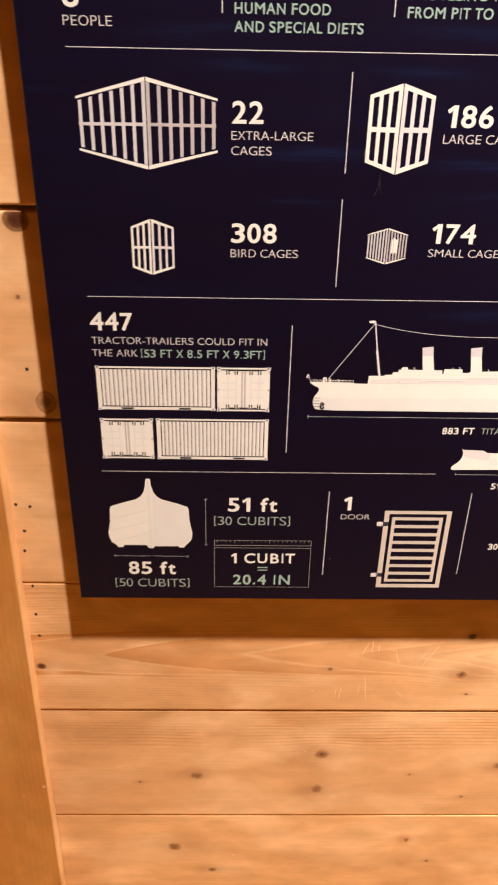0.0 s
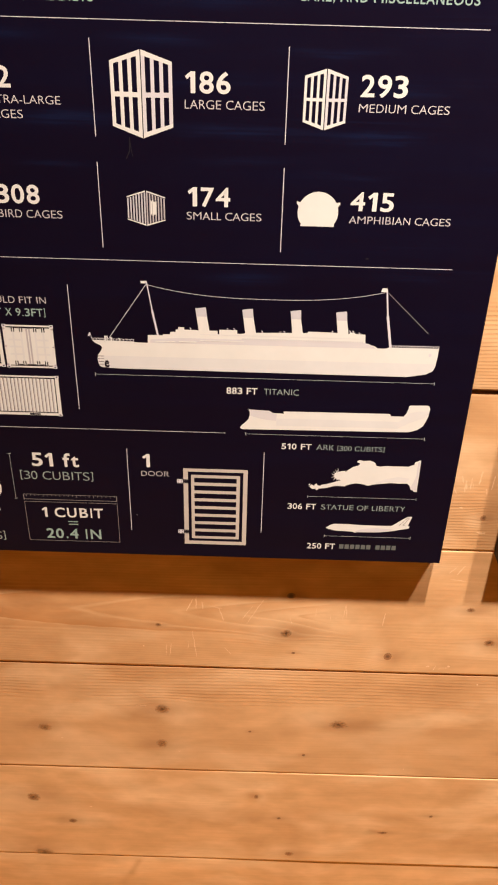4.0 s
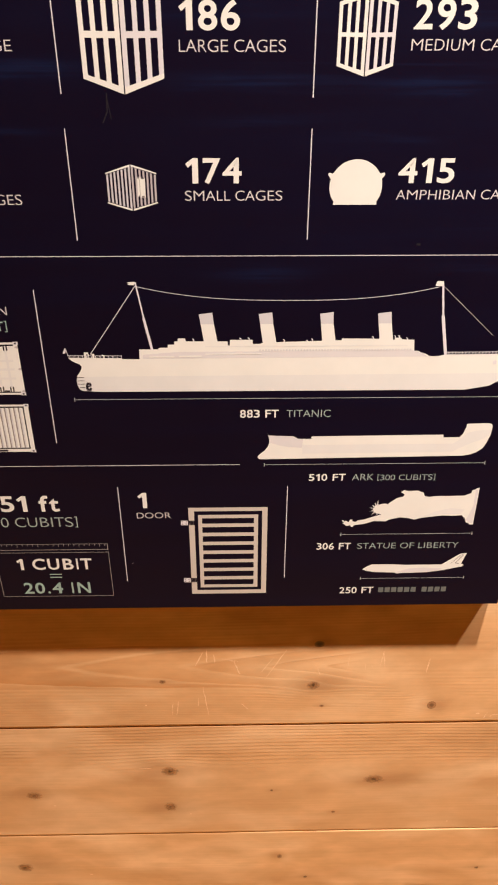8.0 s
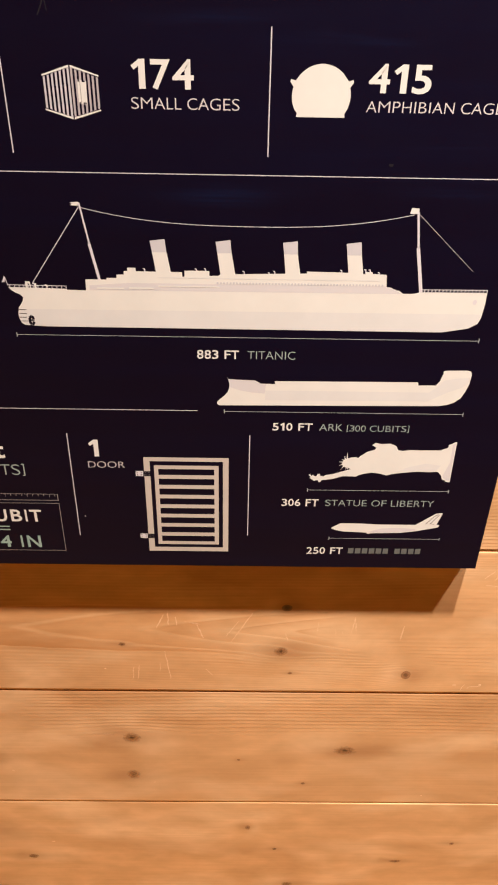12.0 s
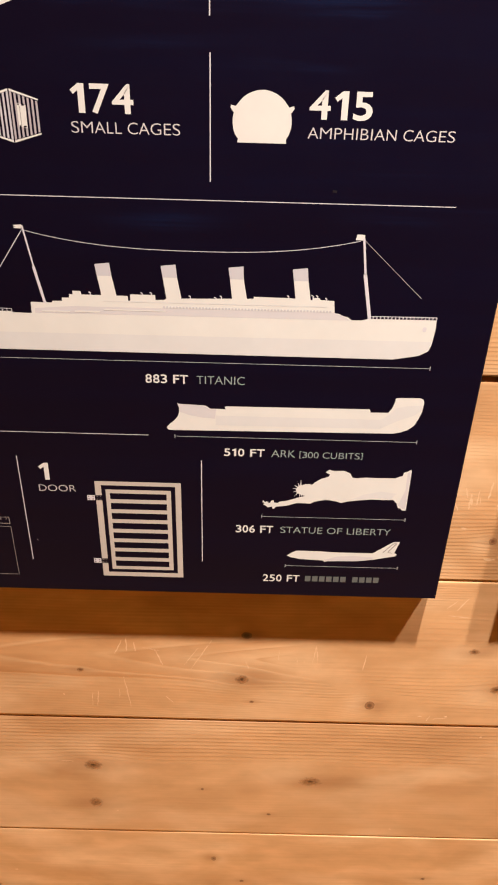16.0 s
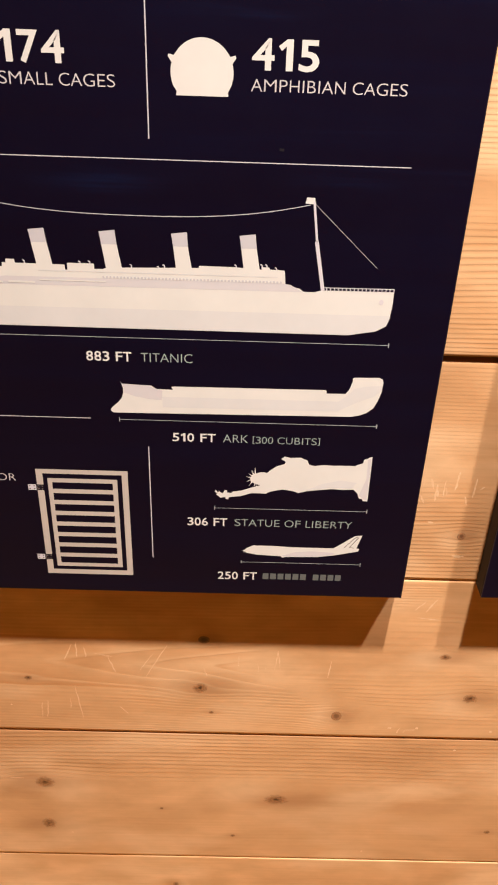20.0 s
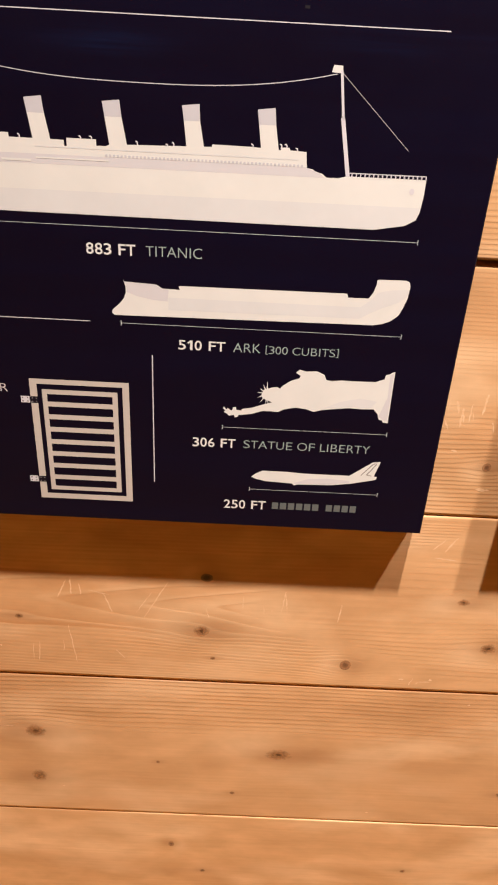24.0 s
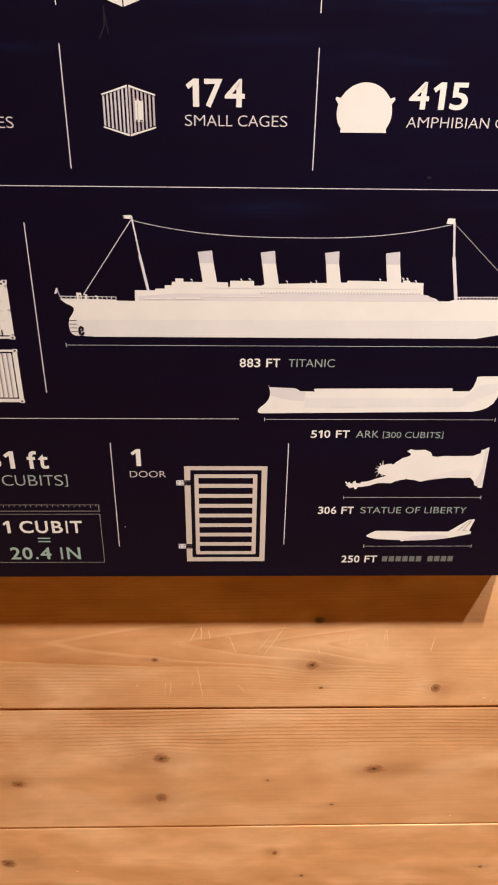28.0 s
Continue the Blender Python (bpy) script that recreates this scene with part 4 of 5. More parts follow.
# cages: two faces meeting at a near corner
def cage(name, uL, uM, uR, top, shoulder, foot, bottom, bars, bar, lid, rail, roofed, label):
    """bars: uprights on each face; roofed: loose lid and base strips instead of a closed frame."""
    lids, uprights, rails = [], [], []

    def face(ua, ub, va_t, vb_t, va_b, vb_b, n, ink):
        up = lambda s: va_t + (vb_t - va_t) * s
        dn = lambda s: va_b + (vb_b - va_b) * s
        at = lambda s: ua + (ub - ua) * s
        w = bar / abs(ub - ua)
        gap = lid * 1.35 if roofed else 0.0
        inset = 0.03 if roofed else 0.0
        for k in range(n):
            s = inset + k / (n - 1) * (1 - w - inset) if ua == uL else k / (n - 1) * (1 - w - inset)
            uprights.append(([(at(s), dn(s) + gap), (at(s + w), dn(s + w) + gap), (at(s + w), up(s + w) - gap), (at(s), up(s) - gap)], ink))
        h = lambda s, r: dn(s) + (up(s) - dn(s)) * r
        for lo, hi in ((1 - lid / (up(0.5) - dn(0.5)), 1.0), (0.0, lid / (up(0.5) - dn(0.5)))):
            lids.append([(at(0), h(0, lo)), (at(1), h(1, lo)), (at(1), h(1, hi)), (at(0), h(0, hi))])
        if rail:
            m0, m1 = (up(0) + dn(0)) / 2, (up(1) + dn(1)) / 2
            rails.append(([(at(0.02), m0 - rail / 2), (at(0.98), m1 - rail / 2), (at(0.98), m1 + rail / 2), (at(0.02), m0 + rail / 2)], ink))

    seam = 0.35
    shade = GREY if roofed else PALE
    face(uL, uM - seam, shoulder, top, foot, bottom, bars[0], CREAM if not roofed else COOL)
    face(uM + seam, uR, top, shoulder, bottom, foot, bars[1], shade)
    holder = P.polys(name, lids[:1], CREAM, None, 1.6, label)
    for p in lids[1:]:
        P.polys("lid_strip", [p], CREAM, None, 1.6, parent=holder)
    for p, ink in uprights:
        P.polys("upright", [p], ink, None, 1.0, parent=holder)
    for p, ink in rails:
        P.polys("cross_rail", [p], ink, None, 1.3, parent=holder)
    return holder


cage("cage_icon", 35.0, 82.9, 132.0, 461.7, 448.8, 413.3, 401.0, (7, 7), 2.4, 2.2, 2.1, True, "cream extra-large cage icon with thirteen uprights")
cage("cage_icon", 67.7, 82.6, 99.4, 366.0, 360.0, 329.0, 323.4, (4, 4), 1.7, 2.0, 1.9, False, "cream bird cage icon")
cage("cage_icon", 236.6, 259.0, 281.6, 460.6, 453.0, 408.5, 400.3, (4, 4), 2.7, 3.2, 3.4, False, "cream large cage icon")
cage("cage_icon", 377.5, 393.4, 409.0, 451.4, 446.5, 415.0, 409.6, (4, 4), 1.9, 2.3, 2.2, False, "cream medium cage icon")
cage("cage_icon", 243.8, 258.8, 274.0, 361.8, 356.9, 338.9, 334.2, (7, 7), 1.1, 1.0, 0, True, "cream small cage icon with close uprights")
hatch = P.polys("cage_hatch", [[(262.2, 342.6), (266.9, 342.0), (267.1, 353.8), (262.4, 354.6)]], CREAM, None, 2.5, "cream hatch on the small cage")
P.rect("hatch_gap", 263.6, 343.2, 263.9, 353.4, DIM, 3.2, parent=hatch)
for v in (342.4, 353.4):
    for u0, u1, dv in ((262.6, 263.6, 0.2), (264.8, 266.4, 0.0)):
        P.rect("hatch_latch", u0, v + dv, u1, v + dv + 0.7, INK, 3.2, parent=hatch)

# round jar for amphibians
dome = [(380.2, 337.6), (406.9, 337.6), (406.6, 339.6)] + [(393.4 + 15.9 * math.cos(a), 348.5 + 16.1 * math.sin(a)) for a in np.linspace(-0.42, 0.28, 8)]
dome += [(410.5, 355.6), (410.1, 356.9), (407.6, 356.2)] + [(393.4 + 15.9 * math.cos(a), 348.5 + 16.1 * math.sin(a)) for a in np.linspace(0.62, math.pi - 0.62, 16)]
dome += [(379.2, 356.2), (376.7, 356.9), (376.3, 355.6)] + [(393.4 + 15.9 * math.cos(a), 348.5 + 16.1 * math.sin(a)) for a in np.linspace(math.pi - 0.28, math.pi + 0.42, 8)] + [(380.5, 339.6)]
P.polys("jar_icon", [dome], CREAM, label="cream round jar icon with two lugs")


# tractor-trailer boxes
def trailer(u0, u1, v0, v1, ribs):
    """A long ribbed side, or the two doors of an end."""
    body = P.rect("trailer_icon", u0, v0 + 0.5, u1, v1 - 0.5, CREAM, 1, "cream trailer side with dark ribs" if ribs else "cream trailer end with two doors and lock bars")
    for u in (u0 - 0.4, u1 - 3.0):
        for v in (v0, v1 - 2.4):
            P.rect("corner_casting", u, v, u + 3.4, v + 2.4, PALE, 2, parent=body)
            P.rect("casting_hole", u + 1.0, v + 0.6, u + 2.3, v + 1.8, INK, 3, parent=body)
    P.rect("top_rail", u0 + 3, v1 - 3.1, u1 - 3, v1 - 2.0, INK, 2, parent=body)
    P.rect("bottom_rail", u0 + 3, v0 + (3.2 if ribs else 2.1), u1 - 3, v0 + (4.1 if ribs else 2.9), INK, 2, parent=body)
    if ribs:
        for u in (u0 + 3.4, u1 - 4.0):
            P.rect("end_post", u, v0 + 3.6, u + 0.85, v1 - 2.4, INK, 2, parent=body)
        for k in range(ribs):
            u = u0 + 6.6 + (u1 - u0 - 13.6) * k / (ribs - 1)
            P.rect("rib", u - 0.36, v0 + 4.0, u + 0.36, v1 - 2.7, RIB, 2, parent=body)
            P.rect("rib_shade", u + 0.36, v0 + 4.0, u + 1.3, v1 - 2.7, COOL, 2, parent=body)
        for f in (0.20, 0.69):
            P.rect("fork_pocket", u0 + (u1 - u0) * f, v0 + 0.9, u0 + (u1 - u0) * f + 9.8, v0 + 2.5, INK, 2, parent=body)
    else:
        mid = (u0 + u1) / 2
        for u in (mid - 1.9, mid + 0.5):
            P.rect("door_seam", u, v0 + 4, u + 1.4, v1 - 4, GREY, 2, parent=body)
        for v in (v0 + 12.5, v0 + 19.5, v0 + 26):
            for u in (u0 + 4, mid + 5):
                P.rect("door_shade", u, v, u + 12, v + 1.6, SHADE, 2, parent=body)
        for f in (0.20, 0.36, 0.64, 0.80):
            u = u0 + (u1 - u0) * f
            P.rect("lock_rod", u - 0.8, v0 + 6.8, u + 0.8, v1 - 6.8, SHADE, 1.8, parent=body)
            for v, turn in ((v0 + 2.4, 1), (v1 - 6.8, -1)):
                for du in (-1.4, 0.5):
                    P.rect("lock_bar", u + du, v, u + du + 0.95, v + 4.4, INK, 2, parent=body)
        for ua, ub in ((0.24, 0.32), (0.405, 0.595), (0.68, 0.76)):
            for v in (v0 + 3.0, v1 - 3.6):
                P.rect("lock_rail", u0 + (u1 - u0) * ua, v, u0 + (u1 - u0) * ub, v + 0.95, INK, 2.4, parent=body)
        for f in (0.08, 0.5, 0.9):
            v = v0 + (v1 - v0) * f
            for u, to in ((u0, 1), (u1, -1)):
                P.polys("hinge_mark", [[(u, v - 1.1), (u + 2.0 * to, v - 0.3), (u + 2.0 * to, v + 0.3), (u, v + 1.1)]], GREY, None, 3, parent=body)


trailer(32.8, 129.5, 206.1, 246.7, 24)
trailer(131.5, 174.6, 205.6, 246.7, 0)
trailer(33.0, 76.9, 158.2, 198.3, 0)
trailer(80.1, 174.7, 157.8, 198.6, 26)

# ark seen from its bow
half = [(71.0, 137.6), (72.0, 137.2), (72.8, 130.0), (74.4, 123.6), (77.0, 119.0), (81.5, 115.6), (88.5, 113.4), (97, 110.6), (104.6, 107.6), (105.6, 104.5), (105.9, 93.0), (107.2, 85.0),
        (108.5, 78.5), (107.8, 72.0), (105.2, 67.2), (102.2, 64.6), (100.4, 61.6), (96.0, 61.6), (94.8, 64.2), (74.2, 64.2), (72.2, 60.6), (70.0, 60.4)]
bow_shape = half + [(140.2 - u, v) for u, v in half[::-1]]
ark_front = P.polys("ark_bow_icon", [bow_shape], CREAM, label="cream silhouette of the ark's bow")
P.polys("stem", [[(68.4, 61), (72.2, 61), (71.6, 118), (70.6, 136), (69.6, 136), (68.6, 118)]], SHADE, None, 2, parent=ark_front)
for v in (70, 83, 96):
    P.polys("strake", strip([(33.5, v - 2), (48, v + 1.6), (67.5, v + 8.0)], 1.5), SHADE, None, 2, parent=ark_front)
P.polys("far_side", [[(72.6, 63.0), (94.0, 63.0), (105.2, 68.0), (107.4, 76.0), (105.2, 93.0), (104.6, 105.5), (88.5, 112.2), (80.0, 114.8), (73.4, 122.0)]], SHADE, None, 1.6, parent=ark_front)

# cubit ruler and its box
P.polys("ruler_icon", strip([(128.6, 70.3), (128.6, 63.8)], 0.6) + strip([(218.3, 70.3), (218.3, 64.2)], 0.6) + strip([(128.6, 64.6), (218.3, 64.6)], 0.5) + strip([(128.6, 70.4), (218.3, 70.4)], 0.35)
        + [quad(131 + 4.05 * k, 70.4 - (2.0 if k % 4 else 2.8), 131.4 + 4.05 * k, 70.4) for k in range(22)], DIM, label="small grey ruler with tick marks")
P.polys("cubit_frame", strip([(128.6, 61.7), (218.5, 61.7)], 0.4) + strip([(128.6, 14.6), (218.5, 14.6)], 0.4) + strip([(128.6, 14.6), (128.6, 61.7)], 0.4) + strip([(218.5, 14.6), (218.5, 61.7)], 0.4), DIM, label="thin grey frame")
for v in (35.4, 38.6):
    P.rect("equals_bar", 169.0, v - 0.55, 178.6, v + 0.55, MINT)

# ocean liner
deck = [(207.2, 234.5), (243.1, 233.9), (244.0, 233.2), (255.3, 233.0), (255.6, 240.4), (268.6, 240.4), (268.8, 241.5), (274.8, 241.6), (274.9, 243.8), (279.4, 243.9), (279.5, 246.2), (281.7, 246.2),
        (281.8, 248.4), (286.8, 248.4), (287.0, 246.2), (315.2, 246.0), (315.3, 243.0), (316.6, 243.0), (316.7, 247.1), (331.9, 247.1), (332.0, 243.9), (337.0, 244.0), (338.8, 245.0), (376.4, 246.0),
        (391.7, 246.4), (391.8, 247.7), (412.0, 247.5), (427.6, 246.6), (427.8, 248.0), (431.8, 248.0), (432.3, 246.8), (440.8, 246.4), (441.6, 238.4), (445.2, 237.8), (445.6, 236.2), (449.6, 236.1)]
keel = [(452.4, 234.0), (458.6, 234.0), (462.8, 235.2), (504.9, 235.4), (505.0, 228.0), (504.2, 218.4), (502.7, 214.0), (497.0, 210.7), (481.0, 207.6), (228.6, 207.8), (214.6, 208.6), (212.6, 209.9), (211.3, 213.2), (211.1, 216.6),
        (211.9, 220.6), (213.6, 222.9), (215.3, 225.8), (215.6, 227.8), (214.3, 229.5), (211.7, 230.6), (209.3, 232.2)]
liner = P.polys("liner_icon", [deck + keel], CREAM, label="cream ocean liner silhouette with four funnels")
P.polys("lower_hull", [[(211.8, 219.8), (504.4, 220.6), (504.2, 218.4), (502.7, 214.0), (497.0, 210.6), (481.0, 207.7), (228.6, 207.9), (214.7, 208.7), (212.7, 210.0), (211.4, 213.2), (211.2, 216.6)]], SHADE, None, 1.4, parent=liner)
P.polys("upper_deck", [[(257.5, 233.3), (257.8, 236.4), (281.0, 238.4), (441.0, 238.7), (448.0, 236.4), (451.0, 233.8)]], LILAC, None, 1.4, parent=liner)
for u0, v0, u1, v1 in ((262.0, 234.2, 279.0, 235.2), (282.0, 234.4, 297.4, 235.6), (300.0, 236.2, 338.0, 237.0)):
    P.rect("deck_opening", u0, v0, u1, v1, CREAM, 3, parent=liner)
P.rect("deck_line", 300.0, 242.0, 437.0, 242.6, SHADE, 2, parent=liner)
for k in range(52):
    P.rect("deck_window", 336.4 + 2.0 * k, 238.7, 337.5 + 2.0 * k, 239.9, COOL, 3, parent=liner)
for uT, uB in ((296.4, 299.5), (335.8, 338.8), (376.2, 378.8), (414.5, 417.6)):
    P.polys("funnel", [[(uB, 244.0), (uB + 9.2, 244.0), (uB + 6.7, 258.6), (uT + 1.0, 258.6)]], CREAM, None, 0.6, parent=liner)
    P.polys("funnel_cap", [[(uT + 1.0, 258.6), (uB + 6.7, 258.6), (uT + 8.9, 266.9), (uT, 265.8)]], COOL, None, 1, parent=liner)
P.polys("mast", strip([(256.3, 288.2), (260.2, 263.2)], 1.0) + strip([(260.0, 263.4), (264.3, 240.0)], 1.7), PALE, None, 1.3, parent=liner)
P.polys("mast", strip([(454.9, 286.0), (458.0, 263.6)], 1.3) + strip([(457.8, 264.0), (463.4, 235.2)], 2.1), PALE, None, 1.3, parent=liner)
P.polys("flag", [[(251.0, 288.2), (252.3, 287.3), (251.2, 286.5), (255.6, 286.2), (256.2, 288.6)]], CREAM, None, 1, parent=liner)
P.polys("flag", [[(450.0, 284.8), (450.8, 288.2), (455.2, 288.0), (455.4, 284.6)]], CREAM, None, 1, parent=liner)
sag = [(256.4 + 196.6 * s, 285.4 - 1.2 * s - 9.5 * (1 - abs(2 * s - 1) ** 2.6)) for s in np.linspace(0, 1, 30)]
P.polys("aerial", strip(sag, 0.42), COOL, None, 1, parent=liner)
P.polys("stay", strip([(256.0, 285.6), (222.8, 237.4)], 0.5), COOL, None, 1, parent=liner)
P.polys("stay", strip([(455.2, 285.0), (493.4, 249.4)], 0.27), GREY, None, 1, parent=liner)
P.polys("rail", strip([(463, 236.9), (504.9, 237.1)], 0.5) + [quad(463 + 2.3 * k, 235.0, 463.6 + 2.3 * k, 236.9) for k in range(19)], PALE, None, 1, parent=liner)
P.polys("rail", strip([(207.4, 236.0), (243.3, 235.7)], 0.45) + [quad(208.2 + 2.9 * k, 234.0, 208.65 + 2.9 * k, 236.0) for k in range(13)], PALE, None, 1, parent=liner)
P.polys("stern_flag", strip([(207.4, 235.6), (206.1, 241.4)], 0.4) + [[(204.0, 237.6), (205.7, 241.8), (206.4, 239.7), (205.6, 237.8)]], PALE, None, 1, parent=liner)
P.polys("docking_bridge", [quad(218.2, 234.2, 219.6, 238.5), quad(219.6, 236.9, 221.2, 238.4), quad(220.7, 234.2, 221.4, 236.9), quad(223.6, 234.0, 225.0, 237.3), quad(222.6, 236.8, 223.6, 237.5), quad(230.9, 234.0, 231.9, 236.4), quad(230.0, 235.9, 230.9, 236.6)], CREAM, None, 1.6, parent=liner)
for k in range(4):
    P.rect("rudder_mark", 211.6 + (0.9 if k == 0 else 0), 211.2 + 2.65 * k, 216.4, 211.6 + 2.65 * k, INK, 3, parent=liner)
P.polys("propeller", strip([(219.0 + 1.3 * math.cos(a), 211.9 + 3.0 * math.sin(a)) for a in np.linspace(0.3, 6.0, 14)], 1.7) + strip([(217.6, 212.1), (220.6, 212.1)], 0.9), INK, None, 3, parent=liner)
P.polys("anchor_port", [[(498.2 + 1.3 * math.cos(a), 229.0 + 1.7 * math.sin(a)) for a in np.linspace(0, 2 * math.pi, 13)[:-1]]], PALE, None, 3, parent=liner)

for u, v in ((324.0, 246.4), (329.6, 246.6), (353.2, 245.2), (368.8, 244.6), (372.0, 245.6), (412.9, 247.0), (427.7, 247.6), (430.4, 247.6), (436.0, 246.0), (292.4, 246.0)):
    P.polys("ventilator", strip([(u, v - 0.6), (u + 0.1, v + 1.4), (u - 0.4, v + 2.0), (u - 1.0, v + 1.8)], 0.65), PALE, None, 0.8, parent=liner, step=0.05)

# ark in profile
ark = [(343.0, 172.6), (343.9, 170.6), (362.0, 169.8), (365.4, 167.5), (375.4, 167.3), (374.6, 169.2), (376.0, 169.6), (470.6, 170.2), (471.2, 169.0), (471.2, 167.8), (483.1, 167.9), (485.3, 171.4), (486.8, 177.0), (486.6, 179.0),
       (488.0, 179.4), (502.9, 179.7), (505.0, 178.8), (505.8, 176.2), (505.3, 169.1), (503.6, 163.2), (501.5, 158.2), (497.4, 154.6), (493.0, 152.7), (488.1, 151.6), (340.0, 149.9), (337.4, 150.0), (336.2, 151.2), (336.4, 152.8), (338.0, 154.7), (341.2, 157.6), (343.4, 160.7), (344.5, 164.2), (344.5, 167.6)]
ark_side = P.polys("ark_icon", [ark], CREAM, label="cream ark silhouette in profile")
P.polys("shade_band", [[(343.9, 170.4), (361.2, 169.9), (364.9, 167.4), (369.0, 166.9), (368.4, 159.8), (359.7, 160.4), (351.6, 162.0), (345.0, 164.4), (344.9, 167.6)]], LILAC, None, 1.4, parent=ark_side)
P.polys("shade_band", [[(368.8, 154.6), (479.4, 155.2), (478.9, 162.3), (368.8, 162.2)]], SHADE, None, 1.4, parent=ark_side)
P.polys("shade_band", [[(479.3, 155.3), (485.4, 159.0), (491.2, 162.2), (500.8, 166.4), (505.2, 170.6), (505.4, 174.2), (495.0, 173.4), (488.0, 171.6), (484.6, 167.0), (478.9, 162.2)]], SHADE, None, 1.4, parent=ark_side)

# lying statue silhouette
statue = [(402.3, 91.0), (403.0, 92.2), (404.3, 90.2), (405.4, 91.4), (406.4, 90.2), (407.8, 89.7), (408.6, 92.0), (410.3, 92.3), (410.6, 90.4), (413.5, 89.9), (414.3, 91.2), (419.8, 92.2), (425.6, 94.5), (432.4, 96.9), (430.6, 97.6), (426.4, 99.4), (425.6, 102.2), (426.9, 105.3),
          (432.0, 107.3), (435.0, 107.6), (436.6, 106.8), (438.6, 109.0), (442.8, 112.5), (447.8, 114.3), (448.7, 116.2), (445.6, 118.2), (447.8, 120.3), (451.8, 119.3), (458.2, 119.8), (462.8, 117.7), (464.4, 114.2), (468.0, 113.6), (474.0, 114.5), (480.0, 114.2), (487.0, 114.4),
          (494.4, 114.4), (496.6, 115.6), (499.6, 116.7), (499.8, 119.6), (502.4, 120.3), (503.0, 121.2), (505.2, 121.9), (505.6, 86.0), (502.2, 86.3), (502.0, 87.7), (499.6, 88.2), (498.3, 92.2), (495.4, 95.4), (488.0, 95.0), (480.4, 95.4), (470.0, 94.1),
          (464.0, 93.2), (458.6, 91.5), (454.2, 93.0), (447.6, 94.0), (443.0, 93.0), (439.0, 91.8), (436.6, 90.1), (432.4, 90.4), (427.0, 90.4), (420.0, 87.8), (412.0, 86.6), (411.4, 85.0), (409.8, 84.8), (409.2, 86.6), (406.2, 85.8), (404.4, 87.6), (402.8, 88.4), (404.0, 89.2)]
rays = []
for du, dv in ((-0.4, 8.9), (-2.8, 6.5), (-4.9, 3.6), (-6.3, 0.8), (-5.9, -3.0), (-4.3, -6.6), (-0.6, -7.5), (0.9, -7.2)):
    l = math.hypot(du, dv)
    rays.append([(429.1 + 0.8 * dv / l, 102.7 - 0.8 * du / l), (429.1 + du, 102.7 + dv), (429.1 - 0.8 * dv / l, 102.7 + 0.8 * du / l)])
lying = P.polys("statue_icon", [statue] + rays, CREAM, label="cream silhouette of a statue lying flat", step=0.08)
P.polys("robe_shade", [[(464.0, 94.2), (480.0, 96.2), (494.0, 96.4), (497.0, 101.0), (486.0, 102.6), (474.0, 99.4)]], SHADE, None, 1.4, parent=lying)
P.polys("plinth_shade", [[(499.2, 90.6), (502.6, 88.0), (505.0, 87.2), (504.6, 120.6), (502.6, 119.4), (503.0, 104.0)]], LILAC, None, 1.4, parent=lying)

# airliner
plane = [(422.3, 40.4), (425.8, 43.4), (429.5, 45.5), (446.3, 45.4), (456.2, 44.7), (486.3, 44.7), (500.4, 56.1), (505.4, 56.6), (502.3, 45.2), (504.4, 44.6), (503.7, 42.4), (488.0, 38.5), (475.5, 36.5), (453.3, 35.8), (451.0, 34.9), (449.2, 36.4), (431.7, 37.3), (425.2, 38.9)]
jet = P.polys("airliner_icon", [plane], CREAM, label="cream airliner silhouette")
P.polys("belly_shade", [[(449.6, 36.6), (453.4, 36.1), (475.0, 36.9), (487.0, 39.0), (486.6, 40.6), (472.0, 41.6), (460.0, 40.6)]], LILAC, None, 1.4, parent=jet)
P.polys("tail_mark", strip([(493.8, 45.6), (500.6, 54.4), (502.6, 55.2)], 0.5) + strip([(497.4, 46.0), (503.0, 54.6)], 0.5) + strip([(497.4, 46.0), (500.6, 45.4)], 0.4), RIB, None, 2, parent=jet)

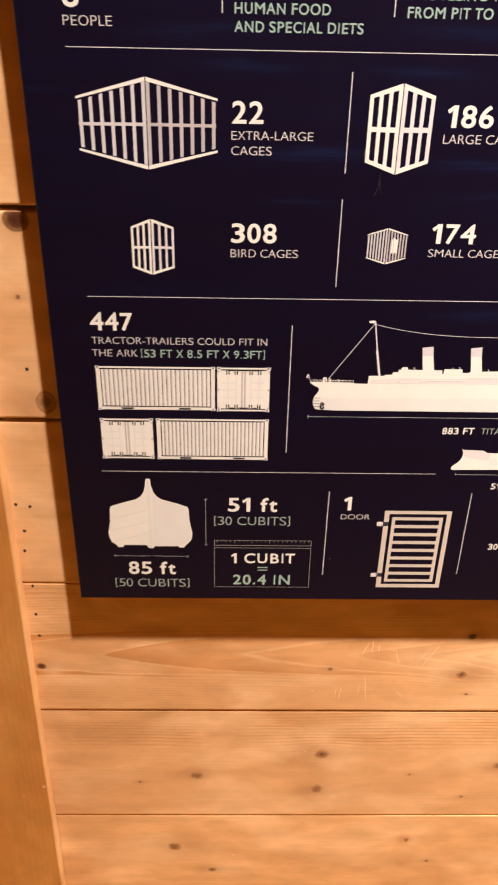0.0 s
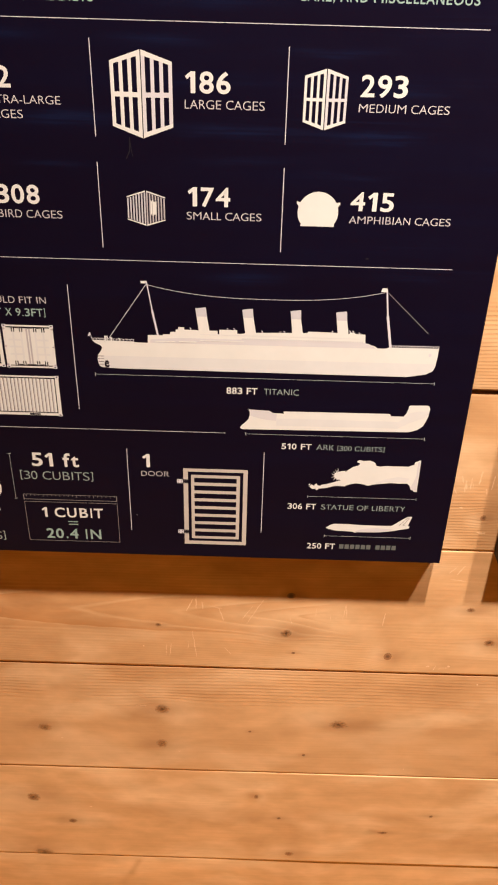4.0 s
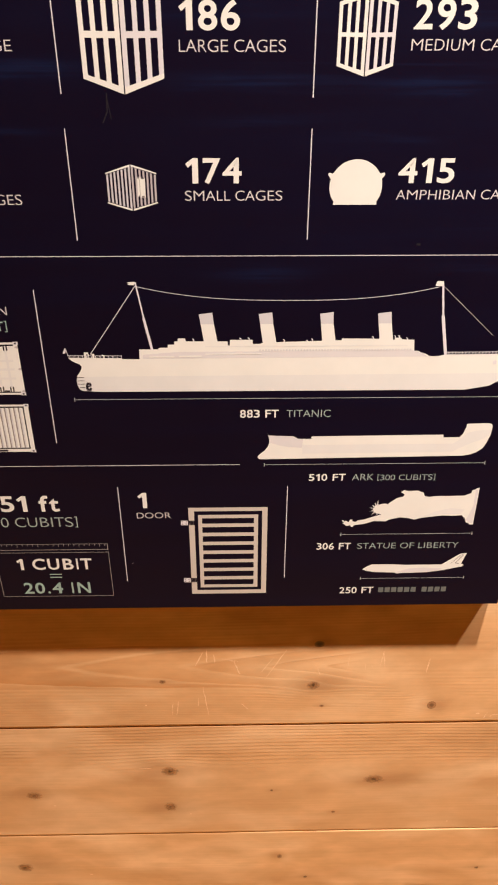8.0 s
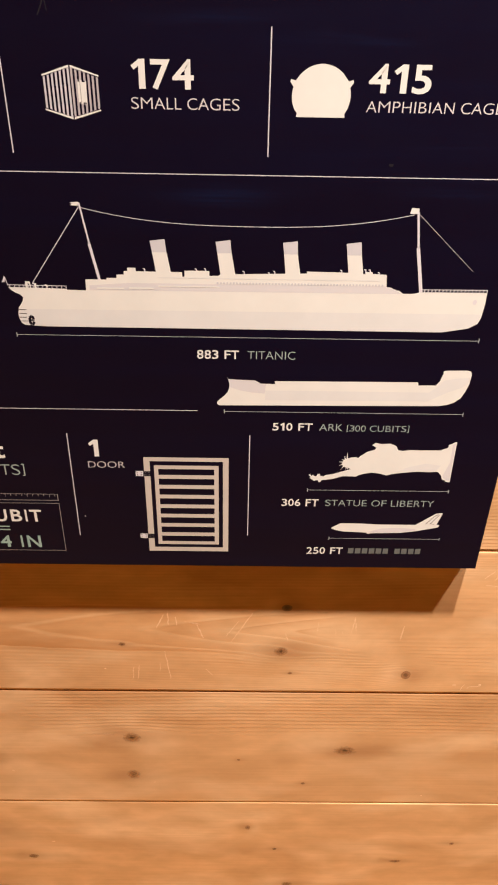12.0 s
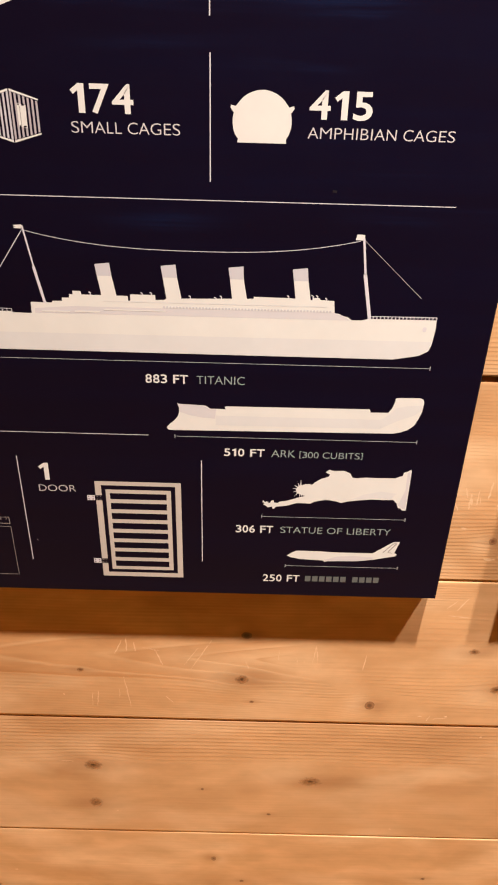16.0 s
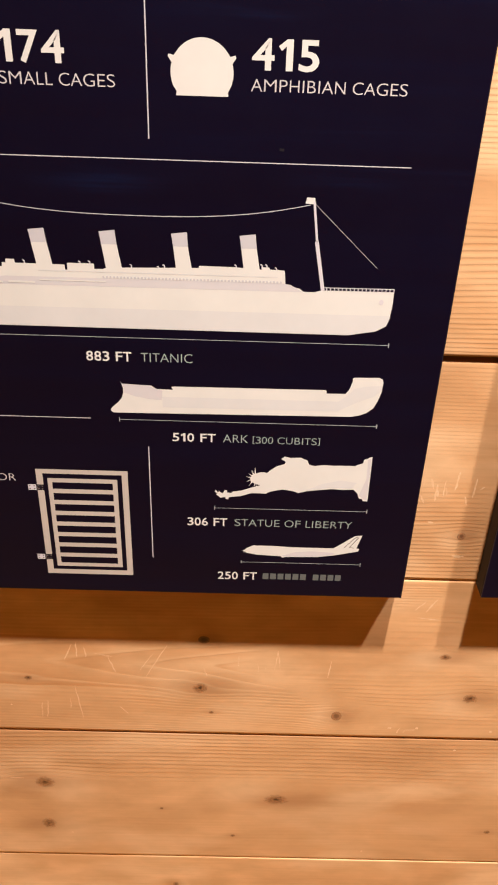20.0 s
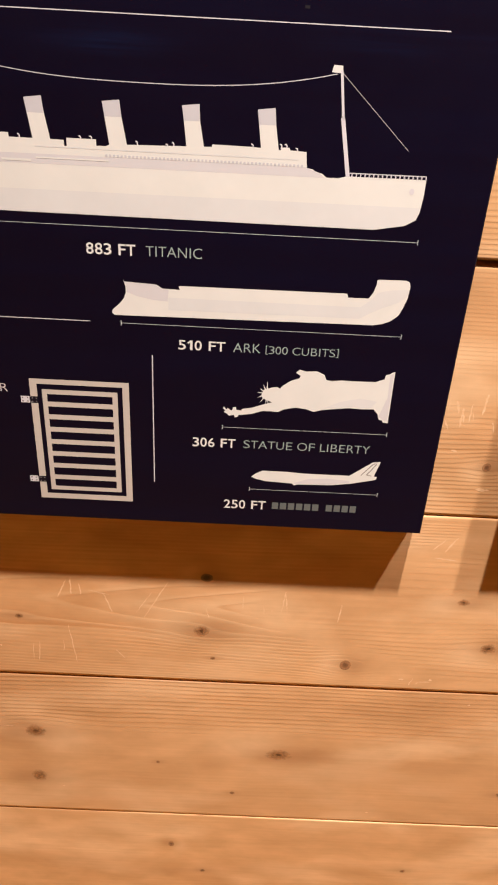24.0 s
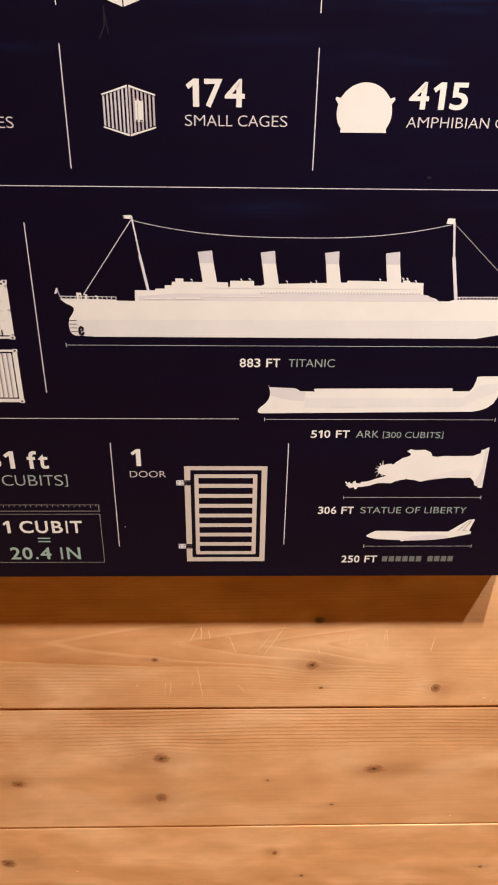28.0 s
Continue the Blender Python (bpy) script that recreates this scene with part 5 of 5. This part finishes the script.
# door with slats
door = tagged(P.polys("door_icon", [quad(283.3, 101.8, 344.3, 105.3), quad(283.3, 15.4, 344.3, 19.5), quad(283.3, 19.5, 287.7, 101.8), quad(340.2, 19.5, 344.3, 101.8)], SAND), "pale door frame icon with eight slots")
P.polys("leaf", [quad(290.6, 94.9, 337.1, 98.2), quad(290.6, 22.5, 337.1, 25.6), quad(290.6, 25.6, 293.6, 94.9), quad(333.9, 25.6, 337.1, 94.9)], SAND, parent=door)
for k in range(7):
    v = 85.9 - 9.17 * k
    P.rect("slat", 293.6, v + 0.2, 333.9, v + 3.7, SAND, parent=door)
for v in (88.2, 28.3):
    hinge = P.rect("hinge", 277.2, v, 282.6, v + 4.6, PALE, label="small pale hinge with screws", parent=door)
    for du, dv in ((1.1, 1.1), (4.2, 1.1), (1.1, 3.4), (4.2, 3.4)):
        P.rect("screw", 277.2 + du - 0.4, v + dv - 0.4, 277.2 + du + 0.4, v + dv + 0.4, INK, 2, parent=hinge)
    leaf = P.rect("hinge_leaf", 283.4, v, 287.8, v + 4.6, INK, 2, parent=door)
    for du, dv in ((1.0, 1.1), (3.3, 1.1), (1.0, 3.4), (3.3, 3.4)):
        P.polys("hinge_leaf", [quad(283.4 + du - 0.3, v + dv - 0.3, 283.4 + du + 0.3, v + dv + 0.3)], DIM, None, 3, parent=door)

# faint scuffs and a speck on the print
SCUFF = plain("faint_scuff", (0.010, 0.008, 0.015), 0.2, 200, 0.6)
for pts, w in (([(248.6, 401.0), (248.2, 391.0), (245.2, 385.0)], 0.7), ([(248.6, 398.0), (250.2, 387.0)], 0.5), ([(434.4, 312.6), (436.8, 312.4)], 1.4)):
    P.polys("scuff", strip(pts, w), SCUFF, label="faint scuff on the print", step=0.05)
P.rect("speck", 236.6, 49.2, 237.3, 50.3, GREY, label="pale speck on the print")

# lower ends of the upper row's pictures
P.polys("basket_icon", [[(187.0, 523.2), (236.4, 523.2), (233, 536), (190, 536)]], PEACH, label="peach lower end of a picture")
P.polys("shovel_icon", [[(308.0, 526.0), (312.5, 520.8), (320.0, 520.6), (324, 528), (322, 536), (309, 536)]], BLUE, label="pale blue scoop")
for row, n, u in ((0, 5, 320.6), (1, 4, 322.6), (2, 3, 324.6)):
    for k in range(n):
        P.rect("clod", u + 3.9 * k, 521.0 + 3.5 * row, u + 3.3 + 3.9 * k, 523.9 + 3.5 * row, PEACH)
